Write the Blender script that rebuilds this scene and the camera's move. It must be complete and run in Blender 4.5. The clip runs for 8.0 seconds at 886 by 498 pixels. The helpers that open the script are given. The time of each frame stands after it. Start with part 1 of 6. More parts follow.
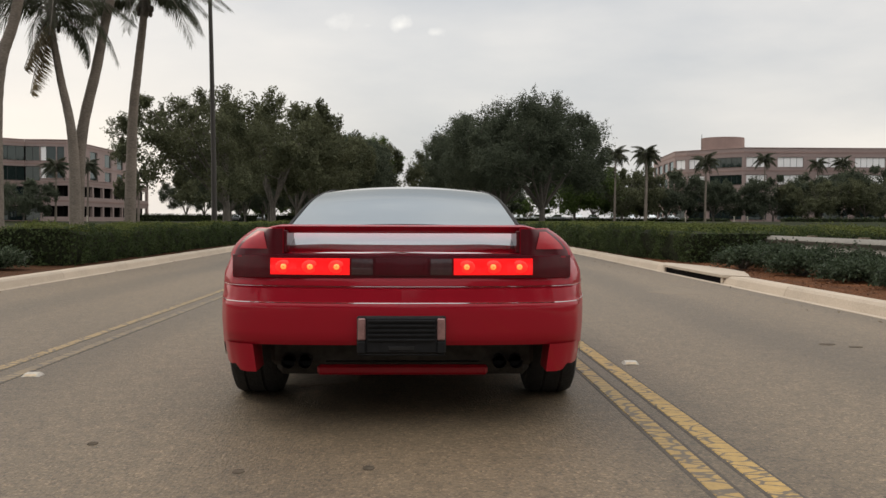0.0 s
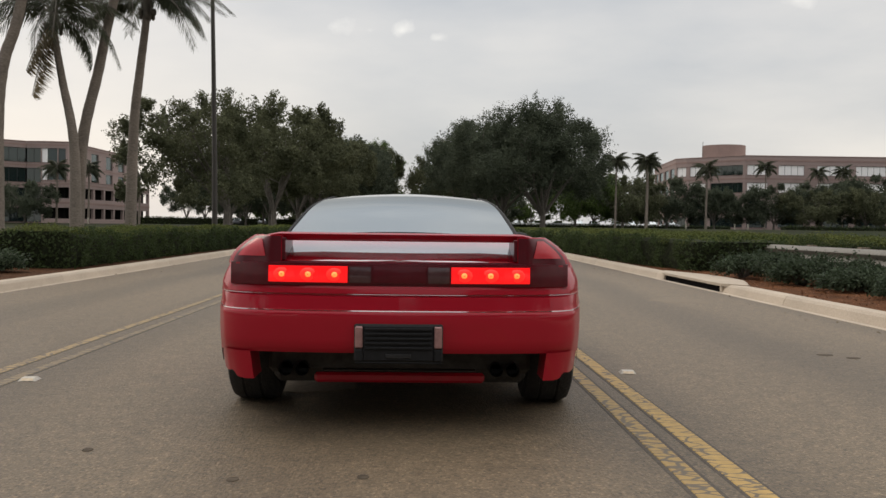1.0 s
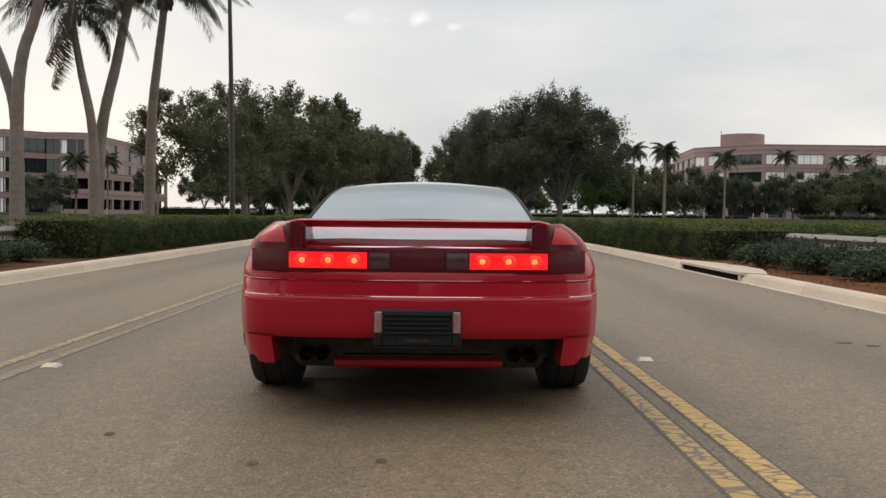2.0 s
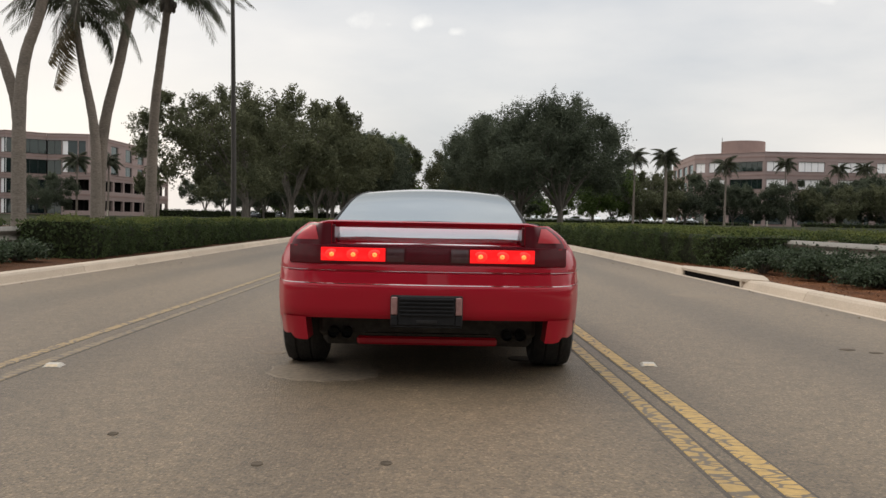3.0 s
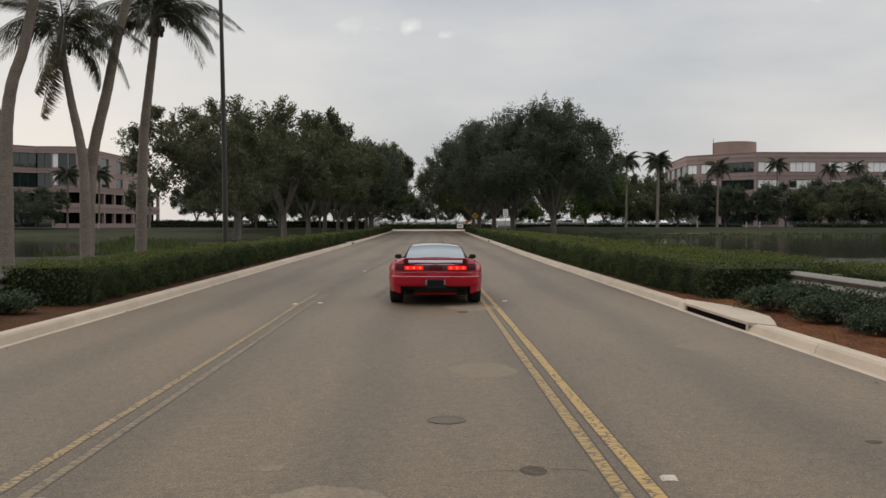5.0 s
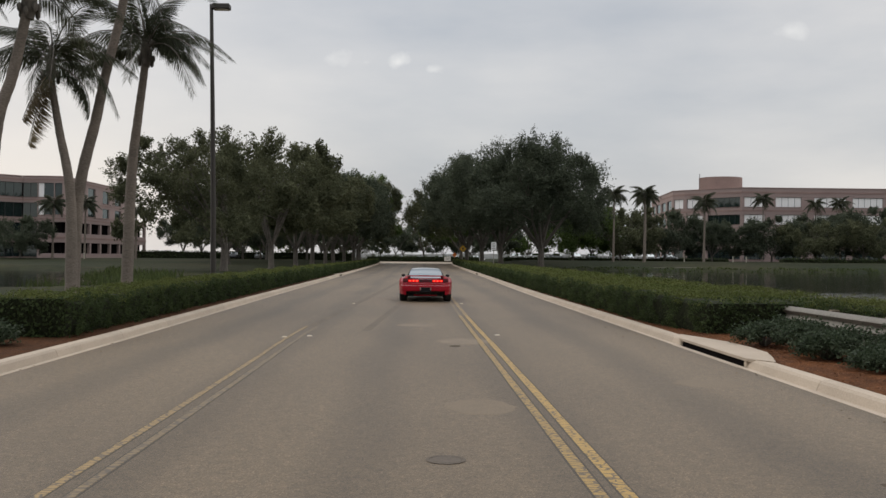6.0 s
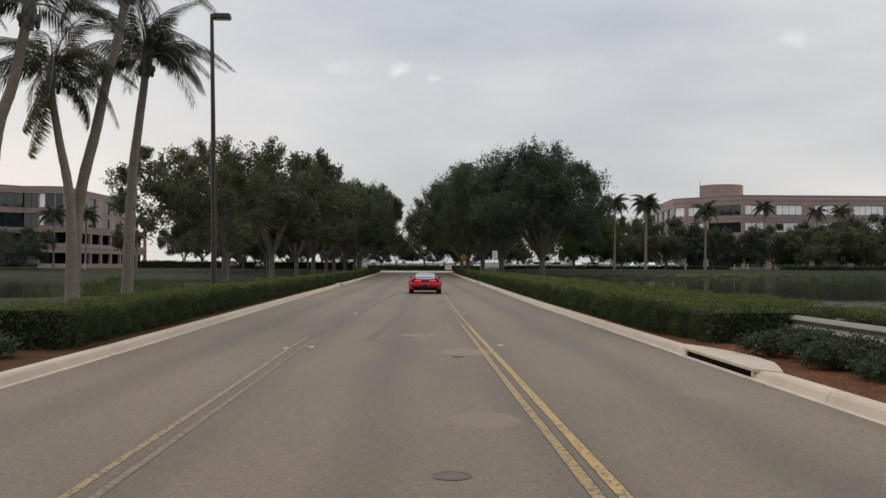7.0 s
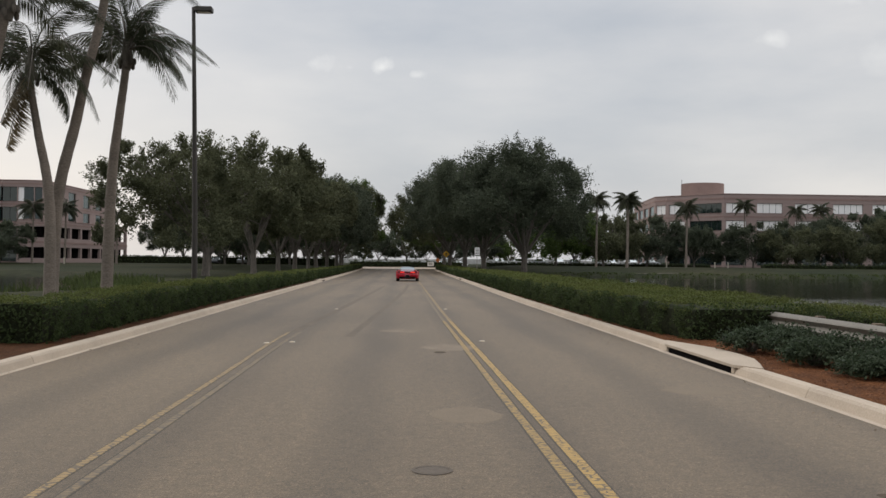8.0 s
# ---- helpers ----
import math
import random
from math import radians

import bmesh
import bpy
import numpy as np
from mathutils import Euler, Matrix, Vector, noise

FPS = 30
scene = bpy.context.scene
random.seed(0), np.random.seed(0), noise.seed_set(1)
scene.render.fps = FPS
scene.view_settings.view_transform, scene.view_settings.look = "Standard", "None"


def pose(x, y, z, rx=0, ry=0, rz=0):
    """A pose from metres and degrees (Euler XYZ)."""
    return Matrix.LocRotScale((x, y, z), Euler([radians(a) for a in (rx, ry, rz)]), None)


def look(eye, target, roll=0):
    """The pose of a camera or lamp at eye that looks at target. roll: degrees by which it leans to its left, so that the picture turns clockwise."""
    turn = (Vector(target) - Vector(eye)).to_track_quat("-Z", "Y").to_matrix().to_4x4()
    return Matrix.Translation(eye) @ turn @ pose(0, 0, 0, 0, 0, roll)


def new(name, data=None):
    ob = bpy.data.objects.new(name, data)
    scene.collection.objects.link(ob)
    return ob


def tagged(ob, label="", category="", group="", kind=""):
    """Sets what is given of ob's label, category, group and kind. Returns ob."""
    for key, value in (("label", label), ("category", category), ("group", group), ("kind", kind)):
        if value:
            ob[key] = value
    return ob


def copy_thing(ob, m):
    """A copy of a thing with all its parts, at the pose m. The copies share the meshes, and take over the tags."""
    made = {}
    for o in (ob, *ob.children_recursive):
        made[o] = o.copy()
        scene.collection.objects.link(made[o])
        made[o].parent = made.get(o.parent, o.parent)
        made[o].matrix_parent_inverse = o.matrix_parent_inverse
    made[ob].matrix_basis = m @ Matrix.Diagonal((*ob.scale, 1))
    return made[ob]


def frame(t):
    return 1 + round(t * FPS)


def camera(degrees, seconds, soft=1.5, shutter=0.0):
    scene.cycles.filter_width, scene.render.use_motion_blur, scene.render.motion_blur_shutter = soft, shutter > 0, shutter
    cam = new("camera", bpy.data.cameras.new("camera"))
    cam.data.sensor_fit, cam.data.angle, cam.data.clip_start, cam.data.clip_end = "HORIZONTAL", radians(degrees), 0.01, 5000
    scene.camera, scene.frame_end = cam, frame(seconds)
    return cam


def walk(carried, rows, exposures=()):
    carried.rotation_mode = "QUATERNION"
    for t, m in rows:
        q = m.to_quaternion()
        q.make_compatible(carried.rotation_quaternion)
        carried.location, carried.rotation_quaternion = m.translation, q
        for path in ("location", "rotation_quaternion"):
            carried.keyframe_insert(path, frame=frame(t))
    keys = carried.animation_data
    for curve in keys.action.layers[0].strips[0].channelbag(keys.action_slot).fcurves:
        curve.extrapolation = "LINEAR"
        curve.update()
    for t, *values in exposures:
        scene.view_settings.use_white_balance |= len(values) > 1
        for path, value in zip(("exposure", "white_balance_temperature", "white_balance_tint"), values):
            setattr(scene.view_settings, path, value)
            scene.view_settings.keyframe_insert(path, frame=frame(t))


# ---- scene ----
cam = camera(50.9, 8.0)

PATH = [
    (0, (0.153, 0.676, 0.894), (0.203, 2.675, 0.834), 0.2),
    (0.5, (0.176, 0.674, 0.924), (0.245, 2.673, 0.9), -0.0),
    (1, (0.167, 0.674, 0.91), (0.216, 2.673, 0.861), 0.7),
    (1.5, (0.167, 0.663, 0.901), (0.185, 2.662, 0.827), 0.4),
    (3, (0.14, 0.669, 0.884), (0.153, 2.668, 0.823), 1.1),
    (3.5, (0.117, 0.677, 0.918), (0.138, 2.675, 0.837), 1.3),
    (4, (0.066, 0.754, 1.189), (0.111, 2.749, 1.043), 1.0),
    (4.5, (0.019, 0.838, 1.42), (0.059, 2.834, 1.3), 0.7),
    (5, (0.062, 1.03, 1.507), (0.09, 3.029, 1.453), 0.1),
    (6.5, (-0.071, 1.316, 1.503), (-0.007, 3.315, 1.531), 0.7),
    (7, (-0.063, 1.388, 1.523), (-0.009, 3.387, 1.558), 0.3),
    (7.5, (-0.049, 1.417, 1.509), (0.023, 3.415, 1.544), 0.3),
    (8, (-0.057, 1.426, 1.501), (0.035, 3.424, 1.529), 0.6),
]
walk(cam, [(t, look(eye, target, roll)) for t, eye, target, roll in PATH],
     [(0, 0.20, 6980, 10), (0.5, -0.05, 6920, 10), (1.0, 0.10, 6920, 10), (1.5, 0.24, 6920, 10), (3.0, 0.28, 6870, 10), (3.5, 0.18, 6850, 10), (4.0, 0.26, 6850, 10), (4.5, 0.10, 6850, 10), (5.0, -0.06, 6800, 10), (6.5, -0.04, 6650, 10), (8, 0.0, 6650, 10)])

# ---- world, sun ----
SUN_ELEVATION, SUN_TURN = 42.0, -55.0      # degrees; turn from the road's direction, negative to its left


def make_world():
    w = bpy.data.worlds.new("overcast_sky")
    scene.world = w
    w.use_nodes = True
    nt = w.node_tree
    nt.nodes.clear()
    N, L = nt.nodes.new, nt.links.new
    out, bg = N("ShaderNodeOutputWorld"), N("ShaderNodeBackground")
    sky = N("ShaderNodeTexSky")
    sky.sky_type, sky.sun_disc = "NISHITA", False
    sky.sun_elevation, sky.sun_rotation = radians(SUN_ELEVATION), radians(SUN_TURN)
    sky.air_density, sky.dust_density = 1.2, 3.0
    tc = N("ShaderNodeTexCoord")
    sep = N("ShaderNodeSeparateXYZ")
    L(tc.outputs["Generated"], sep.inputs[0])
    # layered cloud, flattened towards the horizon
    mp = N("ShaderNodeMapping")
    mp.inputs["Scale"].default_value = (1.6, 1.6, 5.0)
    L(tc.outputs["Generated"], mp.inputs[0])
    n1 = N("ShaderNodeTexNoise")
    n1.inputs["Scale"].default_value, n1.inputs["Detail"].default_value, n1.inputs["Roughness"].default_value = 1.7, 7, 0.52
    L(mp.outputs[0], n1.inputs[0])
    r1 = N("ShaderNodeValToRGB")
    r1.color_ramp.elements[0].position, r1.color_ramp.elements[0].color = 0.34, (0.435, 0.470, 0.525, 1)
    r1.color_ramp.elements[1].position, r1.color_ramp.elements[1].color = 0.72, (0.665, 0.665, 0.675, 1)
    L(n1.outputs[0], r1.inputs[0])
    # warm paler band low over the horizon, stronger to the left
    low = N("ShaderNodeMapRange")
    low.inputs[1].default_value, low.inputs[2].default_value, low.inputs[3].default_value, low.inputs[4].default_value = 0.0, 0.36, 0.80, 0.0
    L(sep.outputs[2], low.inputs[0])
    side = N("ShaderNodeMapRange")
    side.inputs[1].default_value, side.inputs[2].default_value, side.inputs[3].default_value, side.inputs[4].default_value = -0.42, 0.0, 1.0, 0.12
    L(sep.outputs[0], side.inputs[0])
    mul = N("ShaderNodeMath")
    mul.operation = "MULTIPLY"
    L(low.outputs[0], mul.inputs[0])
    L(side.outputs[0], mul.inputs[1])
    warm = N("ShaderNodeMixRGB")
    warm.inputs[2].default_value = (0.90, 0.84, 0.80, 1)
    L(mul.outputs[0], warm.inputs[0])
    L(r1.outputs[0], warm.inputs[1])
    # thinner, brighter cloud to the right
    east = N("ShaderNodeMapRange")
    east.inputs[1].default_value, east.inputs[2].default_value, east.inputs[3].default_value, east.inputs[4].default_value = 0.22, 0.52, 0.0, 0.75
    L(sep.outputs[0], east.inputs[0])
    torn = N("ShaderNodeMath")
    torn.operation = "MULTIPLY"
    L(east.outputs[0], torn.inputs[0])
    L(n1.outputs[0], torn.inputs[1])
    bright_east = N("ShaderNodeMixRGB")
    bright_east.inputs[2].default_value = (0.93, 0.89, 0.85, 1)
    L(torn.outputs[0], bright_east.inputs[0])
    L(warm.outputs[0], bright_east.inputs[1])
    # small bright torn cloudlets
    last = bright_east
    for (cx, cz, rad, amount) in ((-0.092, 0.206, 0.040, 0.6), (-0.055, 0.203, 0.026, 0.6), (-0.022, 0.204, 0.034, 0.9),
                                  (0.017, 0.197, 0.024, 0.8), (-0.050, 0.186, 0.020, 0.5), (0.365, 0.225, 0.035, 0.6), (0.46, 0.20, 0.09, 0.3), (0.42, 0.27, 0.07, 0.5)):
        d = N("ShaderNodeVectorMath")
        d.operation = "DISTANCE"
        cy = math.sqrt(1 - cx * cx - cz * cz)
        st = N("ShaderNodeVectorMath")
        st.operation = "MULTIPLY"
        st.inputs[1].default_value = (1, 1, 2.0)
        L(tc.outputs["Generated"], st.inputs[0])
        d.inputs[1].default_value = (cx, cy, cz * 2.0)
        L(st.outputs[0], d.inputs[0])
        n2 = N("ShaderNodeTexNoise")
        n2.inputs["Scale"].default_value, n2.inputs["Detail"].default_value = 34, 8
        L(tc.outputs["Generated"], n2.inputs[0])
        fall = N("ShaderNodeMapRange")
        fall.inputs[1].default_value, fall.inputs[2].default_value, fall.inputs[3].default_value, fall.inputs[4].default_value = 0.0, rad, 0.52, 0.0
        L(d.outputs["Value"], fall.inputs[0])
        add = N("ShaderNodeMath")
        add.operation = "ADD"
        L(fall.outputs[0], add.inputs[0])
        L(n2.outputs[0], add.inputs[1])
        gate = N("ShaderNodeMapRange")
        gate.inputs[1].default_value, gate.inputs[2].default_value, gate.inputs[3].default_value, gate.inputs[4].default_value = 0.80, 1.12, 0.0, amount * 0.85
        L(add.outputs[0], gate.inputs[0])
        m = N("ShaderNodeMixRGB")
        m.inputs[2].default_value = (0.88, 0.88, 0.87, 1)
        L(gate.outputs[0], m.inputs[0])
        L(last.outputs[0], m.inputs[1])
        last = m
    # an overcast sky is brighter towards the zenith
    zen = N("ShaderNodeMapRange")
    zen.inputs[1].default_value, zen.inputs[2].default_value, zen.inputs[3].default_value, zen.inputs[4].default_value = 0.26, 0.80, 1.0, ZENITH
    L(sep.outputs[2], zen.inputs[0])
    sc = N("ShaderNodeVectorMath")
    sc.operation = "SCALE"
    L(last.outputs[0], sc.inputs[0])
    L(zen.outputs[0], sc.inputs["Scale"])
    nis = N("ShaderNodeVectorMath")
    nis.operation = "SCALE"
    nis.inputs["Scale"].default_value = 0.02
    L(sky.outputs[0], nis.inputs[0])
    tot = N("ShaderNodeVectorMath")
    tot.operation = "ADD"
    L(sc.outputs[0], tot.inputs[0])
    L(nis.outputs[0], tot.inputs[1])
    L(tot.outputs[0], bg.inputs[0])
    bg.inputs[1].default_value = 0.95
    L(bg.outputs[0], out.inputs[0])


ZENITH = 2.15
make_world()
sun_data = bpy.data.lights.new("sun", "SUN")
sun_data.energy, sun_data.angle, sun_data.color = 0.6, radians(25), (1.0, 0.93, 0.84)
sun = new("sun", sun_data)
_e, _a = radians(SUN_ELEVATION), radians(SUN_TURN)
sun.matrix_world = look((60 * math.sin(_a) * math.cos(_e), 60 * math.cos(_a) * math.cos(_e), 60 * math.sin(_e)), (0, 0, 0))
scene.view_settings.exposure = 0.0


# ---- materials ----
def material(name, color, rough=0.6, metal=0.0, spec=0.5, coat=0.0, grain=0.0, grain_scale=40.0, stain=0.0, stain_scale=1.2,
             bump=0.0, bump_scale=60.0, second=None, stretch=(1, 1, 1), emit=None, island=0.0, rand=0.0, space="Object"):
    m = bpy.data.materials.new(name)
    m.use_nodes = True
    nt = m.node_tree
    N, L = nt.nodes.new, nt.links.new
    b = nt.nodes["Principled BSDF"]
    b.inputs["Roughness"].default_value = rough
    b.inputs["Metallic"].default_value = metal
    b.inputs["Specular IOR Level"].default_value = spec
    b.inputs["Coat Weight"].default_value = coat
    b.inputs["Coat Roughness"].default_value = 0.04
    tc = N("ShaderNodeTexCoord")
    mp = N("ShaderNodeMapping")
    mp.inputs["Scale"].default_value = stretch
    L(tc.outputs[space], mp.inputs[0])
    col = N("ShaderNodeRGB")
    col.outputs[0].default_value = (*color, 1)
    last = col.outputs[0]

    def mix(fac, a, bcol, kind="MIX"):
        x = N("ShaderNodeMixRGB")
        x.blend_type = kind
        if isinstance(fac, float):
            x.inputs[0].default_value = fac
        else:
            L(fac, x.inputs[0])
        L(a, x.inputs[1])
        if isinstance(bcol, tuple):
            x.inputs[2].default_value = (*bcol, 1)
        else:
            L(bcol, x.inputs[2])
        return x.outputs[0]

    def noise_tex(scale, detail=5, rough_n=0.55):
        n = N("ShaderNodeTexNoise")
        n.inputs["Scale"].default_value, n.inputs["Detail"].default_value, n.inputs["Roughness"].default_value = scale, detail, rough_n
        L(mp.outputs[0], n.inputs[0])
        return n.outputs[0]

    def ramp(sock, lo, hi, a=0.0, c=1.0):
        r = N("ShaderNodeMapRange")
        r.inputs[1].default_value, r.inputs[2].default_value, r.inputs[3].default_value, r.inputs[4].default_value = lo, hi, a, c
        L(sock, r.inputs[0])
        return r.outputs[0]

    if stain:
        other = second or tuple(c * 0.5 for c in color)
        last = mix(ramp(noise_tex(stain_scale), 0.38, 0.68, 0.0, stain), last, other)
    if grain:
        g = ramp(noise_tex(grain_scale, 3), 0.3, 0.7, 1 - grain, 1 + grain)
        v = N("ShaderNodeVectorMath")
        v.operation = "SCALE"
        L(last, v.inputs[0])
        L(g, v.inputs["Scale"])
        last = v.outputs[0]
    if island or rand:
        if island:
            gi = N("ShaderNodeNewGeometry").outputs["Random Per Island"]
        else:
            gi = N("ShaderNodeObjectInfo").outputs["Random"]
        amt = island or rand
        v = N("ShaderNodeVectorMath")
        v.operation = "SCALE"
        L(last, v.inputs[0])
        L(ramp(gi, 0, 1, 1 - amt, 1 + amt), v.inputs["Scale"])
        last = v.outputs[0]
    L(last, b.inputs["Base Color"])
    if bump:
        bp = N("ShaderNodeBump")
        bp.inputs["Strength"].default_value, bp.inputs["Distance"].default_value = min(1.0, bump), 0.02
        L(noise_tex(bump_scale, 4), bp.inputs["Height"])
        L(bp.outputs[0], b.inputs["Normal"])
    if emit:
        b.inputs["Emission Color"].default_value = (*emit[0], 1)
        b.inputs["Emission Strength"].default_value = emit[1]
    return m


def leaf_material(name, color, light=None, rough=0.7, through_light=0.32):
    m = material(name, color, rough=rough, island=0.28, stain=0.8, stain_scale=0.45, second=light or tuple(c * 1.6 for c in color), spec=0.12)
    nt = m.node_tree
    b = nt.nodes["Principled BSDF"]
    tr = nt.nodes.new("ShaderNodeBsdfTranslucent")
    src = b.inputs["Base Color"].links[0].from_socket
    nt.links.new(src, tr.inputs[0])
    mx = nt.nodes.new("ShaderNodeMixShader")
    mx.inputs[0].default_value = through_light
    nt.links.new(b.outputs[0], mx.inputs[1])
    nt.links.new(tr.outputs[0], mx.inputs[2])
    nt.links.new(mx.outputs[0], nt.nodes["Material Output"].inputs[0])
    return m


def asphalt_material():
    m = material("asphalt", (0.144, 0.105, 0.063), rough=0.62, spec=0.5, stain=0.8, stain_scale=0.35, second=(0.097, 0.070, 0.042),
                 bump=0.35, bump_scale=90, stretch=(1, 0.28, 1))
    nt = m.node_tree
    N, L = nt.nodes.new, nt.links.new
    b = nt.nodes["Principled BSDF"]
    src = b.inputs["Base Color"].links[0].from_socket
    tc = N("ShaderNodeTexCoord")
    vor = N("ShaderNodeTexVoronoi")
    vor.inputs["Scale"].default_value = 75
    L(tc.outputs["Object"], vor.inputs[0])
    sp = N("ShaderNodeSeparateColor")
    L(vor.outputs["Color"], sp.inputs[0])
    r = N("ShaderNodeMapRange")
    r.inputs[1].default_value, r.inputs[2].default_value, r.inputs[3].default_value, r.inputs[4].default_value = 0, 1, 0.74, 1.26
    L(sp.outputs[0], r.inputs[0])
    n = N("ShaderNodeTexNoise")
    n.inputs["Scale"].default_value, n.inputs["Detail"].default_value = 9, 6
    L(tc.outputs["Object"], n.inputs[0])
    r2 = N("ShaderNodeMapRange")
    r2.inputs[1].default_value, r2.inputs[2].default_value, r2.inputs[3].default_value, r2.inputs[4].default_value = 0.3, 0.7, 0.86, 1.12
    L(n.outputs[0], r2.inputs[0])
    mu = N("ShaderNodeMath")
    mu.operation = "MULTIPLY"
    L(r.outputs[0], mu.inputs[0])
    L(r2.outputs[0], mu.inputs[1])
    fine = N("ShaderNodeTexVoronoi")
    fine.inputs["Scale"].default_value = 115
    L(tc.outputs["Object"], fine.inputs[0])
    fs = N("ShaderNodeSeparateColor")
    L(fine.outputs["Color"], fs.inputs[0])
    stone = N("ShaderNodeValToRGB")
    stone.color_ramp.interpolation = "CONSTANT"
    stone.color_ramp.elements[0].position, stone.color_ramp.elements[0].color = 0.0, (0.62, 0.62, 0.62, 1)
    stone.color_ramp.elements[1].position, stone.color_ramp.elements[1].color = 0.13, (0.98, 0.98, 0.98, 1)
    bright = stone.color_ramp.elements.new(0.88)
    bright.color = (1.55, 1.55, 1.5, 1)
    L(fs.outputs[0], stone.inputs[0])
    mu0 = N("ShaderNodeMath")
    mu0.operation = "MULTIPLY"
    L(mu.outputs[0], mu0.inputs[0])
    L(stone.outputs[0], mu0.inputs[1])
    mu = mu0
    # darker wheel tracks along the lane
    sep = N("ShaderNodeSeparateXYZ")
    L(tc.outputs["Object"], sep.inputs[0])
    wob = N("ShaderNodeTexNoise")
    wob.inputs["Scale"].default_value = 0.12
    L(tc.outputs["Object"], wob.inputs[0])
    xs = N("ShaderNodeMath")
    xs.operation = "MULTIPLY_ADD"
    xs.inputs[1].default_value, xs.inputs[2].default_value = 1.1, -0.55
    L(wob.outputs[0], xs.inputs[0])
    xa = N("ShaderNodeMath")
    L(sep.outputs[0], xa.inputs[0])
    L(xs.outputs[0], xa.inputs[1])
    sw = N("ShaderNodeMath")
    sw.operation = "MULTIPLY_ADD"
    sw.inputs[1].default_value, sw.inputs[2].default_value = 3.7, 3.35
    L(xa.outputs[0], sw.inputs[0])
    sn = N("ShaderNodeMath")
    sn.operation = "SINE"
    L(sw.outputs[0], sn.inputs[0])
    r3 = N("ShaderNodeMapRange")
    r3.inputs[1].default_value, r3.inputs[2].default_value, r3.inputs[3].default_value, r3.inputs[4].default_value = -0.2, 1.0, 1.06, 0.80
    L(sn.outputs[0], r3.inputs[0])
    mu2 = N("ShaderNodeMath")
    mu2.operation = "MULTIPLY"
    L(mu.outputs[0], mu2.inputs[0])
    L(r3.outputs[0], mu2.inputs[1])
    v = N("ShaderNodeVectorMath")
    v.operation = "SCALE"
    L(src, v.inputs[0])
    L(mu2.outputs[0], v.inputs["Scale"])
    L(v.outputs[0], b.inputs["Base Color"])
    return m


def line_material(name, color, wear):
    """Cracked thermoplastic paint, worn through to the asphalt in short bars."""
    m = material(name, color, rough=0.65, grain=0.15, grain_scale=30)
    nt = m.node_tree
    N, L = nt.nodes.new, nt.links.new
    b = nt.nodes["Principled BSDF"]
    src = b.inputs["Base Color"].links[0].from_socket
    tc = N("ShaderNodeTexCoord")
    mp = N("ShaderNodeMapping")
    mp.inputs["Scale"].default_value = (8, 15, 1)
    mp.inputs["Rotation"].default_value = (0, 0, 0.3)
    L(tc.outputs["Object"], mp.inputs[0])
    vor = N("ShaderNodeTexVoronoi")
    vor.feature = "DISTANCE_TO_EDGE"
    vor.inputs["Scale"].default_value = 1.0
    L(mp.outputs[0], vor.inputs[0])
    n = N("ShaderNodeTexNoise")
    n.inputs["Scale"].default_value, n.inputs["Detail"].default_value = 38, 4
    L(tc.outputs["Object"], n.inputs[0])
    jit = N("ShaderNodeMath")
    jit.operation = "MULTIPLY_ADD"
    jit.inputs[1].default_value, jit.inputs[2].default_value = -0.20, 0.10
    L(n.outputs[0], jit.inputs[0])
    sm = N("ShaderNodeMath")
    L(vor.outputs["Distance"], sm.inputs[0])
    L(jit.outputs[0], sm.inputs[1])
    r = N("ShaderNodeMapRange")
    r.inputs[1].default_value, r.inputs[2].default_value, r.inputs[3].default_value, r.inputs[4].default_value = wear * 0.22, wear * 0.50, 0.9, 0.0
    L(sm.outputs[0], r.inputs[0])
    x = N("ShaderNodeMixRGB")
    L(r.outputs[0], x.inputs[0])
    L(src, x.inputs[1])
    x.inputs[2].default_value = (0.085, 0.07, 0.055, 1)
    L(x.outputs[0], b.inputs["Base Color"])
    return m


def gloss_material(name, color, ior, rough=0.02, tint=(1, 1, 1)):
    """Dark glazing whose mirror share grows with the angle."""
    m = bpy.data.materials.new(name)
    m.use_nodes = True
    nt = m.node_tree
    nt.nodes.clear()
    N, L = nt.nodes.new, nt.links.new
    out, d, g, f, x = (N("ShaderNodeOutputMaterial"), N("ShaderNodeBsdfDiffuse"), N("ShaderNodeBsdfGlossy"), N("ShaderNodeFresnel"), N("ShaderNodeMixShader"))
    d.inputs[0].default_value = (*color, 1)
    g.inputs[0].default_value = (*tint, 1)
    g.inputs["Roughness"].default_value = rough
    f.inputs[0].default_value = ior
    L(f.outputs[0], x.inputs[0])
    L(d.outputs[0], x.inputs[1])
    L(g.outputs[0], x.inputs[2])
    L(x.outputs[0], out.inputs[0])
    return m


